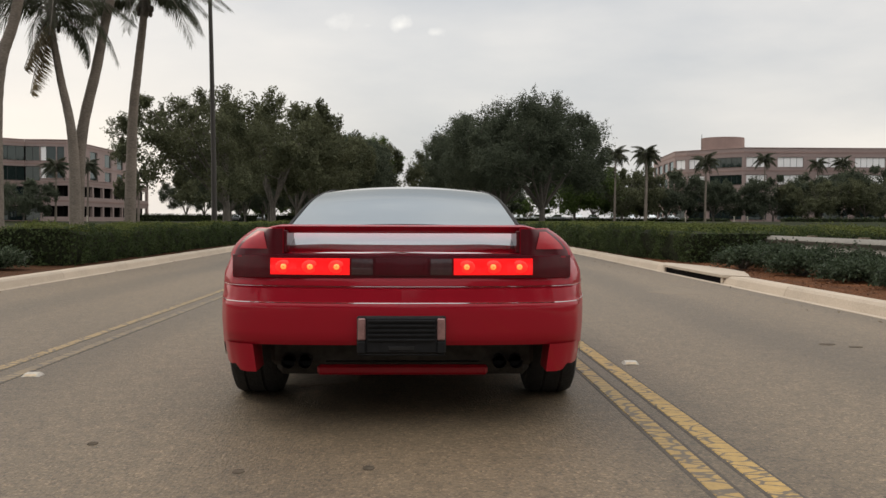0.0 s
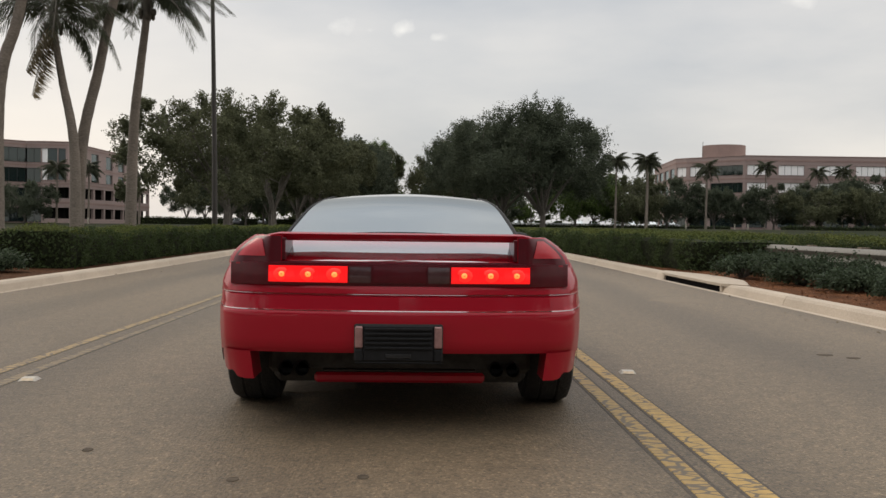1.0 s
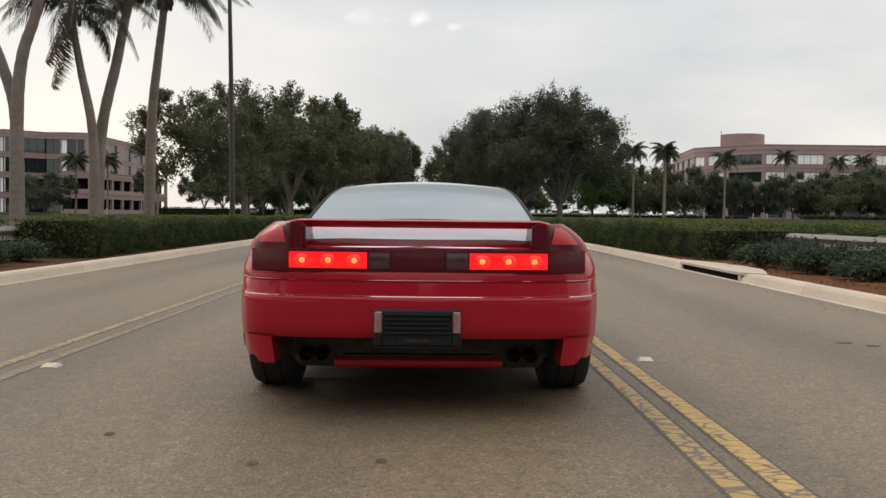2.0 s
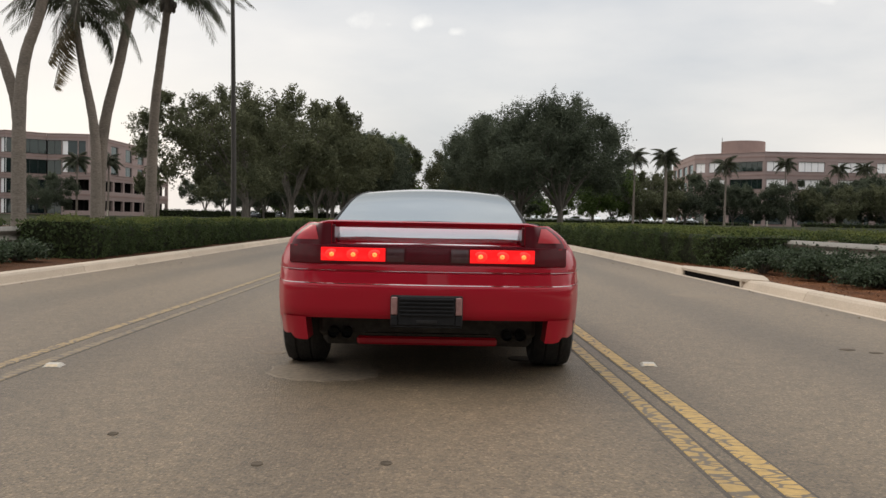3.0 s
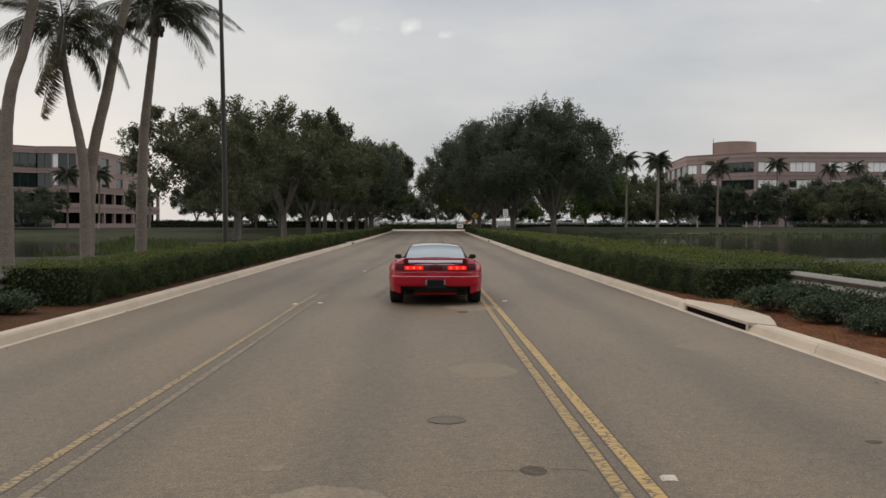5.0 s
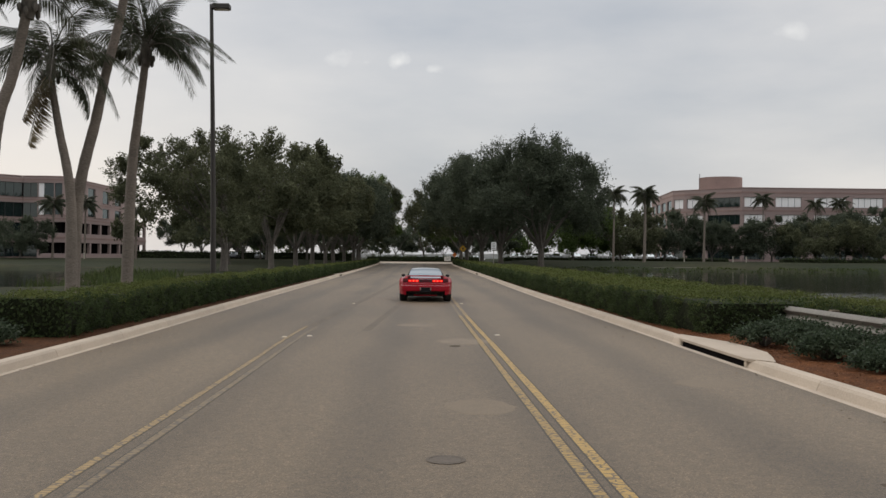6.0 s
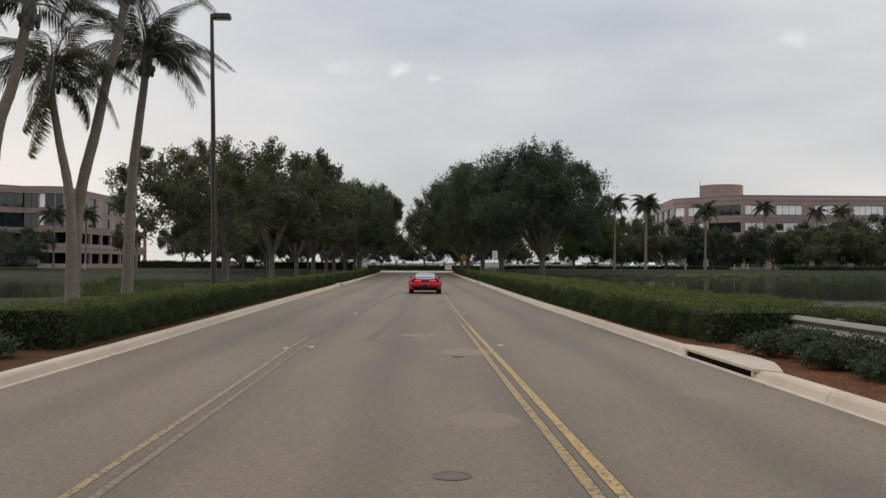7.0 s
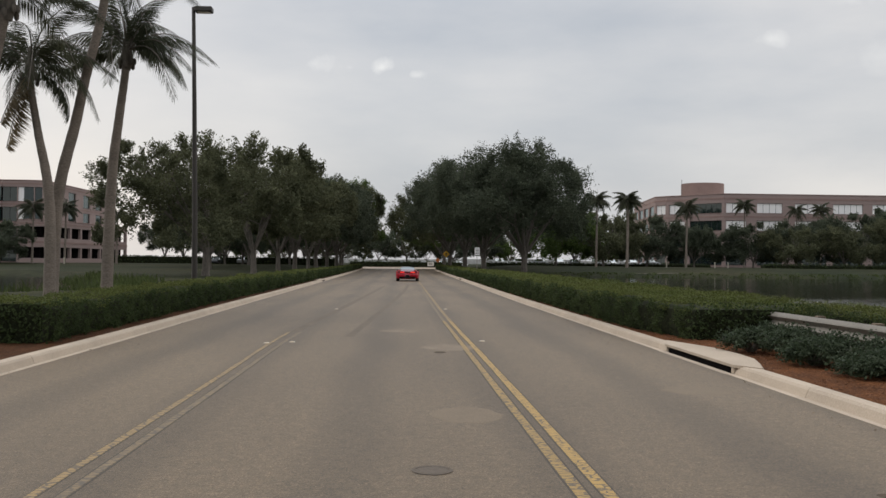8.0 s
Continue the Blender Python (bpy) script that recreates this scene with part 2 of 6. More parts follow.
M = dict(
    asphalt=asphalt_material(),
    kerb=material("kerb_concrete", (0.465, 0.385, 0.30), rough=0.85, grain=0.12, grain_scale=55, stain=0.6, stain_scale=1.1, second=(0.37, 0.305, 0.235), bump=0.25, bump_scale=70, rand=0.06),
    patch=material("pale_patch", (0.205, 0.160, 0.113), rough=0.8, grain=0.25, grain_scale=30, stain=0.7, stain_scale=3.0, second=(0.150, 0.116, 0.080)),
    stain_soft=material("pale_scuff", (0.165, 0.122, 0.076), rough=0.66, spec=0.5, grain=0.3, grain_scale=60, stain=0.6, stain_scale=4, second=(0.135, 0.099, 0.061)),
    spot=material("oil_spot", (0.092, 0.074, 0.056), rough=0.9, spec=0.1, grain=0.3, grain_scale=20),
    yellow=line_material("yellow_paint", (0.40, 0.256, 0.076), 0.155),
    worn=line_material("worn_yellow_paint", (0.33, 0.215, 0.070), 0.20),
    faded=line_material("faded_yellow_paint", (0.290, 0.196, 0.082), 0.22),
    faint=line_material("nearly_worn_paint", (0.200, 0.144, 0.076), 0.26),
    stud=material("stud_plastic", (0.46, 0.42, 0.35), rough=0.35, grain=0.2),
    # near-black fill: shade inside the drain mouths and the deck, put into colour
    dark=material("hollow_shade", (0.007, 0.006, 0.006), rough=1.0, spec=0.05, grain=0.2),
    mulch=material("bark_mulch", (0.128, 0.051, 0.020), rough=0.95, spec=0.1, grain=0.5, grain_scale=26, stain=0.7, stain_scale=2.2, second=(0.060, 0.028, 0.015), bump=1.0, bump_scale=35),
    # west bed: the same mulch with the shade it lies in painted darker
    shade_mulch=material("shade_toned_mulch", (0.078, 0.034, 0.015), rough=0.95, spec=0.1, grain=0.5, grain_scale=26, stain=0.7, stain_scale=2.2, second=(0.045, 0.024, 0.014), bump=1.0, bump_scale=35),
    grass=material("lawn_grass", (0.015, 0.021, 0.008), rough=0.9, spec=0.1, grain=0.5, grain_scale=1.4, stain=0.9, stain_scale=0.10, second=(0.036, 0.034, 0.015), stretch=(0.5, 1, 1), bump=0.9, bump_scale=14),
    sand=material("shore_sand", (0.16, 0.145, 0.11), rough=0.95, grain=0.2, grain_scale=12),
    reeds=leaf_material("reed_blades", (0.052, 0.068, 0.024)),
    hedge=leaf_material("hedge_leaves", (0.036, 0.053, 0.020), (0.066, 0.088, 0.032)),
    # clipped tops get paler leaves: the light on them is put into the colour
    hedge_top=leaf_material("hedge_lit_leaves", (0.085, 0.105, 0.030), (0.12, 0.13, 0.04)),
    # solid hedge filling: the shade between the leaves, put into a dark green
    core=material("hedge_inner_shade", (0.022, 0.026, 0.014), rough=0.95, grain=0.5, grain_scale=12, spec=0.1),
    shrub=leaf_material("shrub_leaves", (0.042, 0.060, 0.034), (0.070, 0.088, 0.050), rough=0.55),
    oak=leaf_material("oak_leaves", (0.092, 0.101, 0.058), (0.140, 0.145, 0.080), through_light=0.38),
    oak_dark=leaf_material("dense_oak_leaves", (0.070, 0.084, 0.057), (0.096, 0.112, 0.072), through_light=0.36),
    fresh=leaf_material("bright_tree_leaves", (0.070, 0.105, 0.032), (0.10, 0.14, 0.04)),
    frond=leaf_material("palm_leaflets", (0.054, 0.063, 0.040), (0.082, 0.085, 0.050), rough=0.5, through_light=0.42),
    dead=leaf_material("dry_palm_leaflets", (0.14, 0.11, 0.065)),
    bark=material("oak_bark", (0.150, 0.132, 0.112), rough=0.95, grain=0.35, grain_scale=9, stain=0.6, stain_scale=1.2, bump=0.9, bump_scale=14, stretch=(1, 1, 0.25)),
    palm_bark=material("palm_bark", (0.205, 0.17, 0.14), rough=0.95, grain=0.3, grain_scale=14, stain=0.6, stain_scale=1.0, second=(0.13, 0.11, 0.09), bump=0.7, bump_scale=20, stretch=(1, 1, 2.5)),
    pole=material("dark_bronze_paint", (0.045, 0.04, 0.035), rough=0.5, metal=0.3, grain=0.2),
    steel=material("galvanised_steel", (0.19, 0.175, 0.15), rough=0.6, metal=0.4, grain=0.15, grain_scale=18, stain=0.4, stain_scale=2, second=(0.25, 0.23, 0.20)),
    timber=material("weathered_timber", (0.16, 0.12, 0.085), rough=0.9, grain=0.3, stretch=(1, 1, 0.2)),
    stucco=material("pink_stucco", (0.31, 0.235, 0.217), rough=0.9, grain=0.08, grain_scale=6, stain=0.4, stain_scale=0.25, second=(0.275, 0.205, 0.19), bump=0.2),
    stucco_dark=material("rose_band_stucco", (0.30, 0.205, 0.18), rough=0.9, grain=0.08, grain_scale=6, stain=0.4, stain_scale=0.25),
    window=gloss_material("office_glazing", (0.012, 0.020, 0.020), 1.68, 0.03, (0.85, 0.95, 0.95)),
    # white for office panes: the sky's reflection in them is painted in
    white_pane=material("sky_white_pane", (0.88, 0.87, 0.86), rough=0.5, grain=0.06, grain_scale=3, stretch=(3, 3, 0.1)),
    mullion=material("dark_mullion", (0.05, 0.05, 0.05), rough=0.5, metal=0.4),
    roof=material("roof_membrane", (0.36, 0.33, 0.31), rough=0.9, grain=0.1),
    sign_white=material("white_sign_sheet", (0.72, 0.72, 0.70), rough=0.4, grain=0.05),
    sign_back=material("sign_ink", (0.06, 0.06, 0.06), rough=0.5),
    sign_yellow=material("yellow_sign_sheet", (0.72, 0.40, 0.03), rough=0.4, grain=0.05),
    sign_orange=material("orange_sign_sheet", (0.70, 0.20, 0.04), rough=0.4, grain=0.05),
    red=material("red_car_paint", (0.35, 0.004, 0.017), rough=0.5, spec=0.15, coat=0.5, stain=0.25, stain_scale=3.0, second=(0.31, 0.004, 0.014)),
    red_mirror=material("raised_mirror_red", (0.36, 0.005, 0.015), rough=0.4, spec=0.3, coat=1.0, stain=0.25, stain_scale=3.0, second=(0.31, 0.004, 0.012)),
    black=material("black_plastic", (0.026, 0.025, 0.025), rough=0.7, spec=0.2, grain=0.2),
    roof_black=material("black_car_roof", (0.012, 0.012, 0.013), rough=0.12, coat=1.0, grain=0.05),
    car_glass=gloss_material("tinted_car_glass", (0.012, 0.014, 0.015), 11.0, 0.01, (0.95, 1.0, 1.0)),
    tyre=material("tyre_rubber", (0.022, 0.021, 0.020), rough=0.85, grain=0.25, grain_scale=30, bump=0.3),
    alloy=material("alloy_rim", (0.55, 0.55, 0.56), rough=0.3, metal=0.9, grain=0.05),
    lens_dark=material("dark_red_lens", (0.078, 0.002, 0.007), rough=0.3, spec=0.3, coat=0.15, grain=0.12, grain_scale=25),
    lens_smoke=material("smoked_lens", (0.060, 0.022, 0.024), rough=0.2, coat=0.6, grain=0.2, grain_scale=40),
    lens_red=material("red_lens", (0.42, 0.012, 0.022), rough=0.3, coat=0.2, grain=0.1, grain_scale=30),
    lamp_red=material("lit_brake_lens", (0.6, 0.01, 0.01), rough=0.2, emit=((1.0, 0.010, 0.014), 0.72), grain=0.1, grain_scale=60),
    bulb=material("brake_bulb", (0.9, 0.3, 0.1), rough=0.3, emit=((1.0, 0.11, 0.025), 2.4)),
    halo=material("brake_bulb_glow", (0.8, 0.05, 0.03), rough=0.3, emit=((1.0, 0.013, 0.015), 0.78)),
    # black raised in colour to make up for the little light underneath
    lifted_black=material("lifted_black_underside", (0.050, 0.046, 0.042), rough=0.9, spec=0.2, grain=0.3, grain_scale=25, stain=0.5, stain_scale=6),
    charcoal=material("charcoal_slats", (0.016, 0.016, 0.017), rough=0.6, spec=0.15, grain=0.2),
    chrome=material("exhaust_chrome", (0.06, 0.055, 0.05), rough=0.4, metal=1.0, grain=0.2),
    car_white=material("white_car_paint", (0.75, 0.75, 0.74), rough=0.3, coat=0.8, grain=0.03),
    car_dark=material("dark_car_paint", (0.05, 0.055, 0.065), rough=0.3, coat=0.8, grain=0.05),
    car_silver=material("silver_car_paint", (0.42, 0.43, 0.45), rough=0.3, metal=0.5, coat=0.8, grain=0.03),
    litter=material("fallen_leaf", (0.14, 0.10, 0.06), rough=0.9, island=0.4),
)

# coat IOR far above lacquer, raised to brighten the mirrored sky
M["red_mirror"].node_tree.nodes["Principled BSDF"].inputs["Coat IOR"].default_value = 6.0


def water_material():
    """Dark water: sheltered and calm far off, ruffled by wind towards the street."""
    m = material("pond_water", (0.008, 0.010, 0.008), rough=0.05, spec=0.5, stain=0.3, stain_scale=0.05)
    nt = m.node_tree
    N, L = nt.nodes.new, nt.links.new
    b = nt.nodes["Principled BSDF"]
    tc = N("ShaderNodeTexCoord")
    sep = N("ShaderNodeSeparateXYZ")
    L(tc.outputs["Object"], sep.inputs[0])
    broad = N("ShaderNodeTexNoise")
    broad.inputs["Scale"].default_value = 0.05
    L(tc.outputs["Object"], broad.inputs[0])
    shift = N("ShaderNodeMath")
    shift.operation = "MULTIPLY_ADD"
    shift.inputs[1].default_value = 60.0
    L(broad.outputs[0], shift.inputs[0])
    L(sep.outputs[1], shift.inputs[2])
    wind = N("ShaderNodeMapRange")
    wind.inputs[1].default_value, wind.inputs[2].default_value, wind.inputs[3].default_value, wind.inputs[4].default_value = 64.0, 88.0, 1.0, 0.10
    L(shift.outputs[0], wind.inputs[0])
    mp = N("ShaderNodeMapping")
    mp.inputs["Scale"].default_value = (0.7, 1.6, 1.0)
    L(tc.outputs["Object"], mp.inputs[0])
    n = N("ShaderNodeTexNoise")
    n.inputs["Scale"].default_value, n.inputs["Detail"].default_value = 1.9, 5
    L(mp.outputs[0], n.inputs[0])
    h = N("ShaderNodeMath")
    h.operation = "MULTIPLY"
    L(n.outputs[0], h.inputs[0])
    L(wind.outputs[0], h.inputs[1])
    bp = N("ShaderNodeBump")
    bp.inputs["Strength"].default_value, bp.inputs["Distance"].default_value = 1.0, 0.10
    L(h.outputs[0], bp.inputs["Height"])
    L(bp.outputs[0], b.inputs["Normal"])
    return m


M["water"] = water_material()


# ---- mesh helpers ----
class Geo:
    """Collects corners and faces of one mesh."""

    def __init__(self):
        self.v, self.f = [], []

    def add(self, verts, faces):
        k = len(self.v)
        self.v.extend(tuple(p) for p in verts)
        self.f.extend(tuple(i + k for i in q) for q in faces)
        return self

    def box(self, x0, x1, y0, y1, z0, z1, bevel=0.0, turn=None):
        b = max(0.0, min(bevel, 0.45 * min(x1 - x0, y1 - y0, z1 - z0)))
        bm = bmesh.new()
        bmesh.ops.create_cube(bm, size=1.0)
        for p in bm.verts:
            p.co = Vector((x0 + (p.co.x + 0.5) * (x1 - x0), y0 + (p.co.y + 0.5) * (y1 - y0), z0 + (p.co.z + 0.5) * (z1 - z0)))
        if b:
            bmesh.ops.bevel(bm, geom=bm.edges[:], offset=b, segments=1, affect="EDGES")
        if turn is not None:
            bm.transform(turn)
        bm.verts.index_update()
        self.add([p.co for p in bm.verts], [[p.index for p in q.verts] for q in bm.faces])
        bm.free()
        return self

    def tube(self, path, radii, n=8, cap=True):
        path = [Vector(p) for p in path]
        rings = []
        side = None
        for i, p in enumerate(path):
            d = (path[min(i + 1, len(path) - 1)] - path[max(i - 1, 0)]).normalized()
            if side is None:
                side = d.orthogonal().normalized()
            side = (side - d * side.dot(d)).normalized()
            up = d.cross(side)
            r = radii[i] if isinstance(radii, (list, tuple)) else radii
            rings.append([p + (side * math.cos(a) + up * math.sin(a)) * r for a in [2 * math.pi * k / n for k in range(n)]])
        verts = [p for r in rings for p in r]
        faces = [(i * n + k, i * n + (k + 1) % n, (i + 1) * n + (k + 1) % n, (i + 1) * n + k) for i in range(len(path) - 1) for k in range(n)]
        if cap:
            faces += [tuple(range(n))[::-1], tuple((len(path) - 1) * n + k for k in range(n))]
        return self.add(verts, faces)

    def grid(self, rows, close=False):
        """rows of points of equal number, joined into quads."""
        n = len(rows[0])
        faces = []
        for i in range(len(rows) - 1):
            for k in range(n if close else n - 1):
                faces.append((i * n + k, i * n + (k + 1) % n, (i + 1) * n + (k + 1) % n, (i + 1) * n + k))
        return self.add([p for r in rows for p in r], faces)

    def lathe_x(self, prof, cx, cy, cz, n=32):
        """prof: (x, radius) turned about the x axis through (cx, cy, cz)."""
        rows = [[(cx + x, cy + r * math.cos(a), cz + r * math.sin(a)) for a in [2 * math.pi * k / n for k in range(n)]] for x, r in prof]
        return self.grid(rows, True)

    def mesh(self, name, smooth=False):
        me = bpy.data.meshes.new(name)
        me.from_pydata(self.v, [], self.f)
        me.update()
        bm = bmesh.new()
        bm.from_mesh(me)
        bmesh.ops.recalc_face_normals(bm, faces=bm.faces[:])
        bm.to_mesh(me)
        bm.free()
        if smooth:
            me.polygons.foreach_set("use_smooth", [True] * len(me.polygons))
            me.set_sharp_from_angle(angle=radians(38))
        return me


def thing(name, label, category, group="", kind="", at=None):
    ob = new(name)
    if at is not None:
        ob.matrix_world = at
    return tagged(ob, label, category, group, kind)


def part(name, geo, mat, parent=None, label="", smooth=False):
    me = geo if isinstance(geo, bpy.types.Mesh) else geo.mesh(name, smooth)
    if not me.materials:
        me.materials.append(mat)
    ob = new(name, me)
    ob.parent = parent
    if label:
        tagged(ob, label)
    return ob


def quads_mesh(name, corners):
    """corners: array (n, 4, 3); n loose quads."""
    n = len(corners)
    me = bpy.data.meshes.new(name)
    me.vertices.add(n * 4)
    me.vertices.foreach_set("co", np.asarray(corners, dtype=np.float32).ravel())
    me.loops.add(n * 4)
    me.loops.foreach_set("vertex_index", np.arange(n * 4, dtype=np.int32))
    me.polygons.add(n)
    me.polygons.foreach_set("loop_start", np.arange(0, n * 4, 4, dtype=np.int32))
    me.update(calc_edges=True)
    me.validate()
    return me


def leaves(points, size, rng, aim=None, slim=0.55, spread=1.0):
    """Pointed leaf quads at points (n, 3), of length size (number or array); aim: rough normals."""
    n = len(points)
    size = np.broadcast_to(np.asarray(size, dtype=float), (n,)) * rng.uniform(0.65, 1.3, n)
    nor = rng.normal(size=(n, 3)) * spread
    if aim is not None:
        nor = nor + aim
    nor /= np.linalg.norm(nor, axis=1)[:, None] + 1e-9
    a = rng.normal(size=(n, 3))
    u = a - nor * (a * nor).sum(1)[:, None]
    u /= np.linalg.norm(u, axis=1)[:, None] + 1e-9
    w = np.cross(nor, u)
    hl, hw = (size / 2)[:, None], (size * slim / 2)[:, None]
    mid = points + nor * (size * 0.08)[:, None]
    return np.stack([points - u * hl, mid + w * hw - u * hl * 0.1, points + u * hl, mid - w * hw - u * hl * 0.1], axis=1)


def smooth_path(pts, n):
    """n points on a smooth curve through pts."""
    pts = np.asarray(pts, dtype=float)
    ext = np.vstack([2 * pts[0] - pts[1], pts, 2 * pts[-1] - pts[-2]])
    out = []
    for u in np.linspace(0, len(pts) - 1, n):
        i = min(int(u), len(pts) - 2)
        t = u - i
        p0, p1, p2, p3 = ext[i:i + 4]
        out.append(0.5 * (2 * p1 + (p2 - p0) * t + (2 * p0 - 5 * p1 + 4 * p2 - p3) * t * t + (3 * p1 - p0 - 3 * p2 + p3) * t ** 3))
    return np.array(out)


# ---- the ground, ponds, road ----
def left_edge(y):
    return float(np.interp(y, (-60, 18, 35, 60, 100, 163, 205, 222), (-5.0, -5.1, -5.3, -5.5, -5.9, -6.8, -7.8, -10.5)))


def right_edge(y):
    return float(np.interp(y, (-60, 36, 48, 68, 95, 170, 205, 222), (4.45, 4.45, 4.55, 4.85, 5.15, 6.2, 7.5, 10.5)))


WATER = -0.36


def pond_depth(x, y):
    """Above 0 inside a pond, with an uneven shore."""
    wob = 0.10 * math.sin(x * 0.11 + 1.3) + 0.08 * math.sin(y * 0.15 + x * 0.05)
    a = 1 - (abs((x - 85) / 75) ** 4 + abs((y - 70) / 66) ** 4) + wob
    b = 1 - (abs((x + 0.39 * (y - 66) + 70) / 48) ** 4 + abs((y - 72) / 37) ** 4) + wob
    return max(a, b)


def ground_height(x, y):
    z = 0.10
    if left_edge(y) - 0.30 < x < right_edge(y) + 0.30:
        return -0.12
    if -8.2 < x < 9.2 and y < 216:
        z = 0.04
    if y > 138:
        rise = min(1.0, (y - 138) / 24.0)
        rise = rise * rise * (3 - 2 * rise)
        far = min(1.0, max(0.0, (abs(x) - 9) / 14.0))
        z += rise * far * (0.85 if x > 0 else 0.5)
    if y > 216:
        z = z * max(0.0, 1 - (y - 216) / 4) - 0.05 if y < 240 else (0.35 if abs(x) < 400 else 0.2)
    d = pond_depth(x, y)
    if d > -0.35:
        t = min(1.0, (d + 0.35) / 0.5)
        t = t * t * (3 - 2 * t)
        z = z * (1 - t) - 1.15 * t
    z += 0.05 * math.sin(x * 0.4) * math.sin(y * 0.31) if abs(x) > 10 else 0
    return z


def build_ground():
    xs = np.concatenate([[-4000, -1500, -700, -400, -260], np.arange(-190, -20, 3.0), np.arange(-20, -10, 1.0), np.arange(-10, 9.9, 0.3), np.arange(10, 20, 1.0), np.arange(20, 200, 3.0), [260, 400, 700, 1500, 4000]])
    ys = np.concatenate([[-4000, -1500, -600, -250, -120, -60], np.arange(-40, 130, 2.5), np.arange(130, 250, 4.0), [260, 300, 400, 700, 1500, 4000]])
    g = Geo()
    g.grid([[(x, y, ground_height(x, y)) for x in xs] for y in ys])
    return tagged(part("ground", g, M["grass"], smooth=True), "short patchy green lawn round two ponds", "ground", kind="structure")


def build_road():
    road = thing("road", "worn grey asphalt street with faded yellow lines", "road", kind="structure")
    ys = np.concatenate([np.arange(-60, 60, 4.0), np.arange(60, 224, 6.0), [223]])
    g = Geo()
    g.grid([[(left_edge(y) + (right_edge(y) - left_edge(y)) * u, y, 0.0) for u in (0, 0.25, 0.5, 0.75, 1)] for y in ys])
    g.grid([[(x, y, 0.0) for x in (-400, -200, -60, -10.5, 10.5, 60, 200, 400)] for y in (223, 236)])
    part("roadway", g, M["asphalt"], road)

    apron = Geo()
    apron.grid([[(left_edge(y) + 0.05, y, 0.004), (right_edge(y) - 0.05, y, 0.004)] for y in (196, 205, 214, 222)])
    apron.grid([[(-60, y, 0.004), (60, y, 0.004)] for y in (224, 235.5)])
    part("concrete_apron", apron, M["kerb"], road, "pale concrete crossing at the street end")
    part("far_kerb", Geo().box(-120, 120, 236.0, 236.4, -0.1, 0.16, 0.02), M["kerb"], road)

    def ribbon(pts, width, mat, label, z):
        path = smooth_path([(x, y, 0) for x, y in pts], max(2, int((pts[-1][1] - pts[0][1]) / 1.2)))
        r = Geo()
        rows = []
        for i, p in enumerate(path):
            w = width * (1 + 0.06 * math.sin(i * 1.7))
            rows.append([(p[0] - w / 2, p[1], 0.0), (p[0] - w / 2 + 0.006, p[1], z), (p[0] + w / 2 - 0.006, p[1], z), (p[0] + w / 2, p[1], 0.0)])
        r.grid(rows)
        part("painted_line", r, mat, road, label)

    edge_mat = material("cracked_line_edge", (0.075, 0.062, 0.048), rough=0.85, grain=0.3, grain_scale=40)
    for pts, w in (([(1.36, -6), (1.352, 3), (1.315, 8), (1.30, 12), (1.28, 17), (1.25, 21), (1.235, 25)], 0.122), ([(1.17, -6), (1.165, 3), (1.135, 8), (1.115, 12), (1.10, 17), (1.09, 21), (1.075, 25)], 0.122),
                   ([(-2.36, -6), (-2.36, 6), (-2.36, 13), (-2.39, 18), (-2.36, 21)], 0.098), ([(-2.165, -6), (-2.165, 6), (-2.165, 13), (-2.18, 18)], 0.10)):
        ribbon(pts, w, edge_mat, "dark crumbling edge of a painted line", 0.0022)
    ribbon([(1.36, -6), (1.352, 3), (1.315, 8), (1.30, 12), (1.28, 17), (1.25, 21), (1.235, 25)], 0.098, M["yellow"], "cracked yellow painted line", 0.005)
    ribbon([(1.17, -6), (1.165, 3), (1.135, 8), (1.115, 12), (1.10, 17), (1.09, 21), (1.075, 25)], 0.092, M["worn"], "worn and cracked yellow painted line", 0.005)
    ribbon([(-2.36, -6), (-2.36, 6), (-2.36, 13), (-2.39, 18), (-2.36, 21)], 0.08, M["faded"], "faded yellow painted line", 0.005)
    ribbon([(1.235, 25.05), (1.24, 32), (1.29, 44), (1.35, 62), (1.42, 88)], 0.10, M["faded"], "faded yellow painted line", 0.004)
    ribbon([(1.075, 25.05), (1.08, 32), (1.13, 44), (1.19, 62), (1.26, 88)], 0.08, M["faint"], "nearly worn away painted line", 0.004)
    ribbon([(-2.165, -6), (-2.165, 6), (-2.165, 13), (-2.18, 18), (-2.14, 21)], 0.078, M["faint"], "nearly worn away painted line", 0.005)

    # tyre marks that swing across the lane
    mark = material("tyre_mark", (0.104, 0.076, 0.047), rough=0.66, spec=0.45, grain=0.3, grain_scale=4, stain=0.9, stain_scale=0.9, second=(0.122, 0.089, 0.054))
    for pts, w in (([(-2.26, 21.2), (-2.05, 27), (-1.75, 35), (-1.42, 45), (-1.0, 58)], 0.20), ([(-1.05, 20), (-0.70, 27.5), (-0.30, 37), (0.17, 49), (0.5, 62)], 0.17)):
        ribbon(pts, w, mark, "dark curved tyre mark", 0.0025)

    def blob(name, x, y, rx, ry, mat, label, z, seed):
        rng = random.Random(seed)
        n = 26
        rim = [(x + rx * (1 + rng.uniform(-0.1, 0.1)) * math.cos(2 * math.pi * k / n), y + ry * (1 + rng.uniform(-0.1, 0.1)) * math.sin(2 * math.pi * k / n), 0.0) for k in range(n)]
        top = [(x + (p[0] - x) * 0.96, y + (p[1] - y) * 0.96, z) for p in rim]
        b = Geo()
        b.grid([rim, top], True)
        b.f.append(tuple(range(n, 2 * n)))
        part(name, b, mat, road, label)

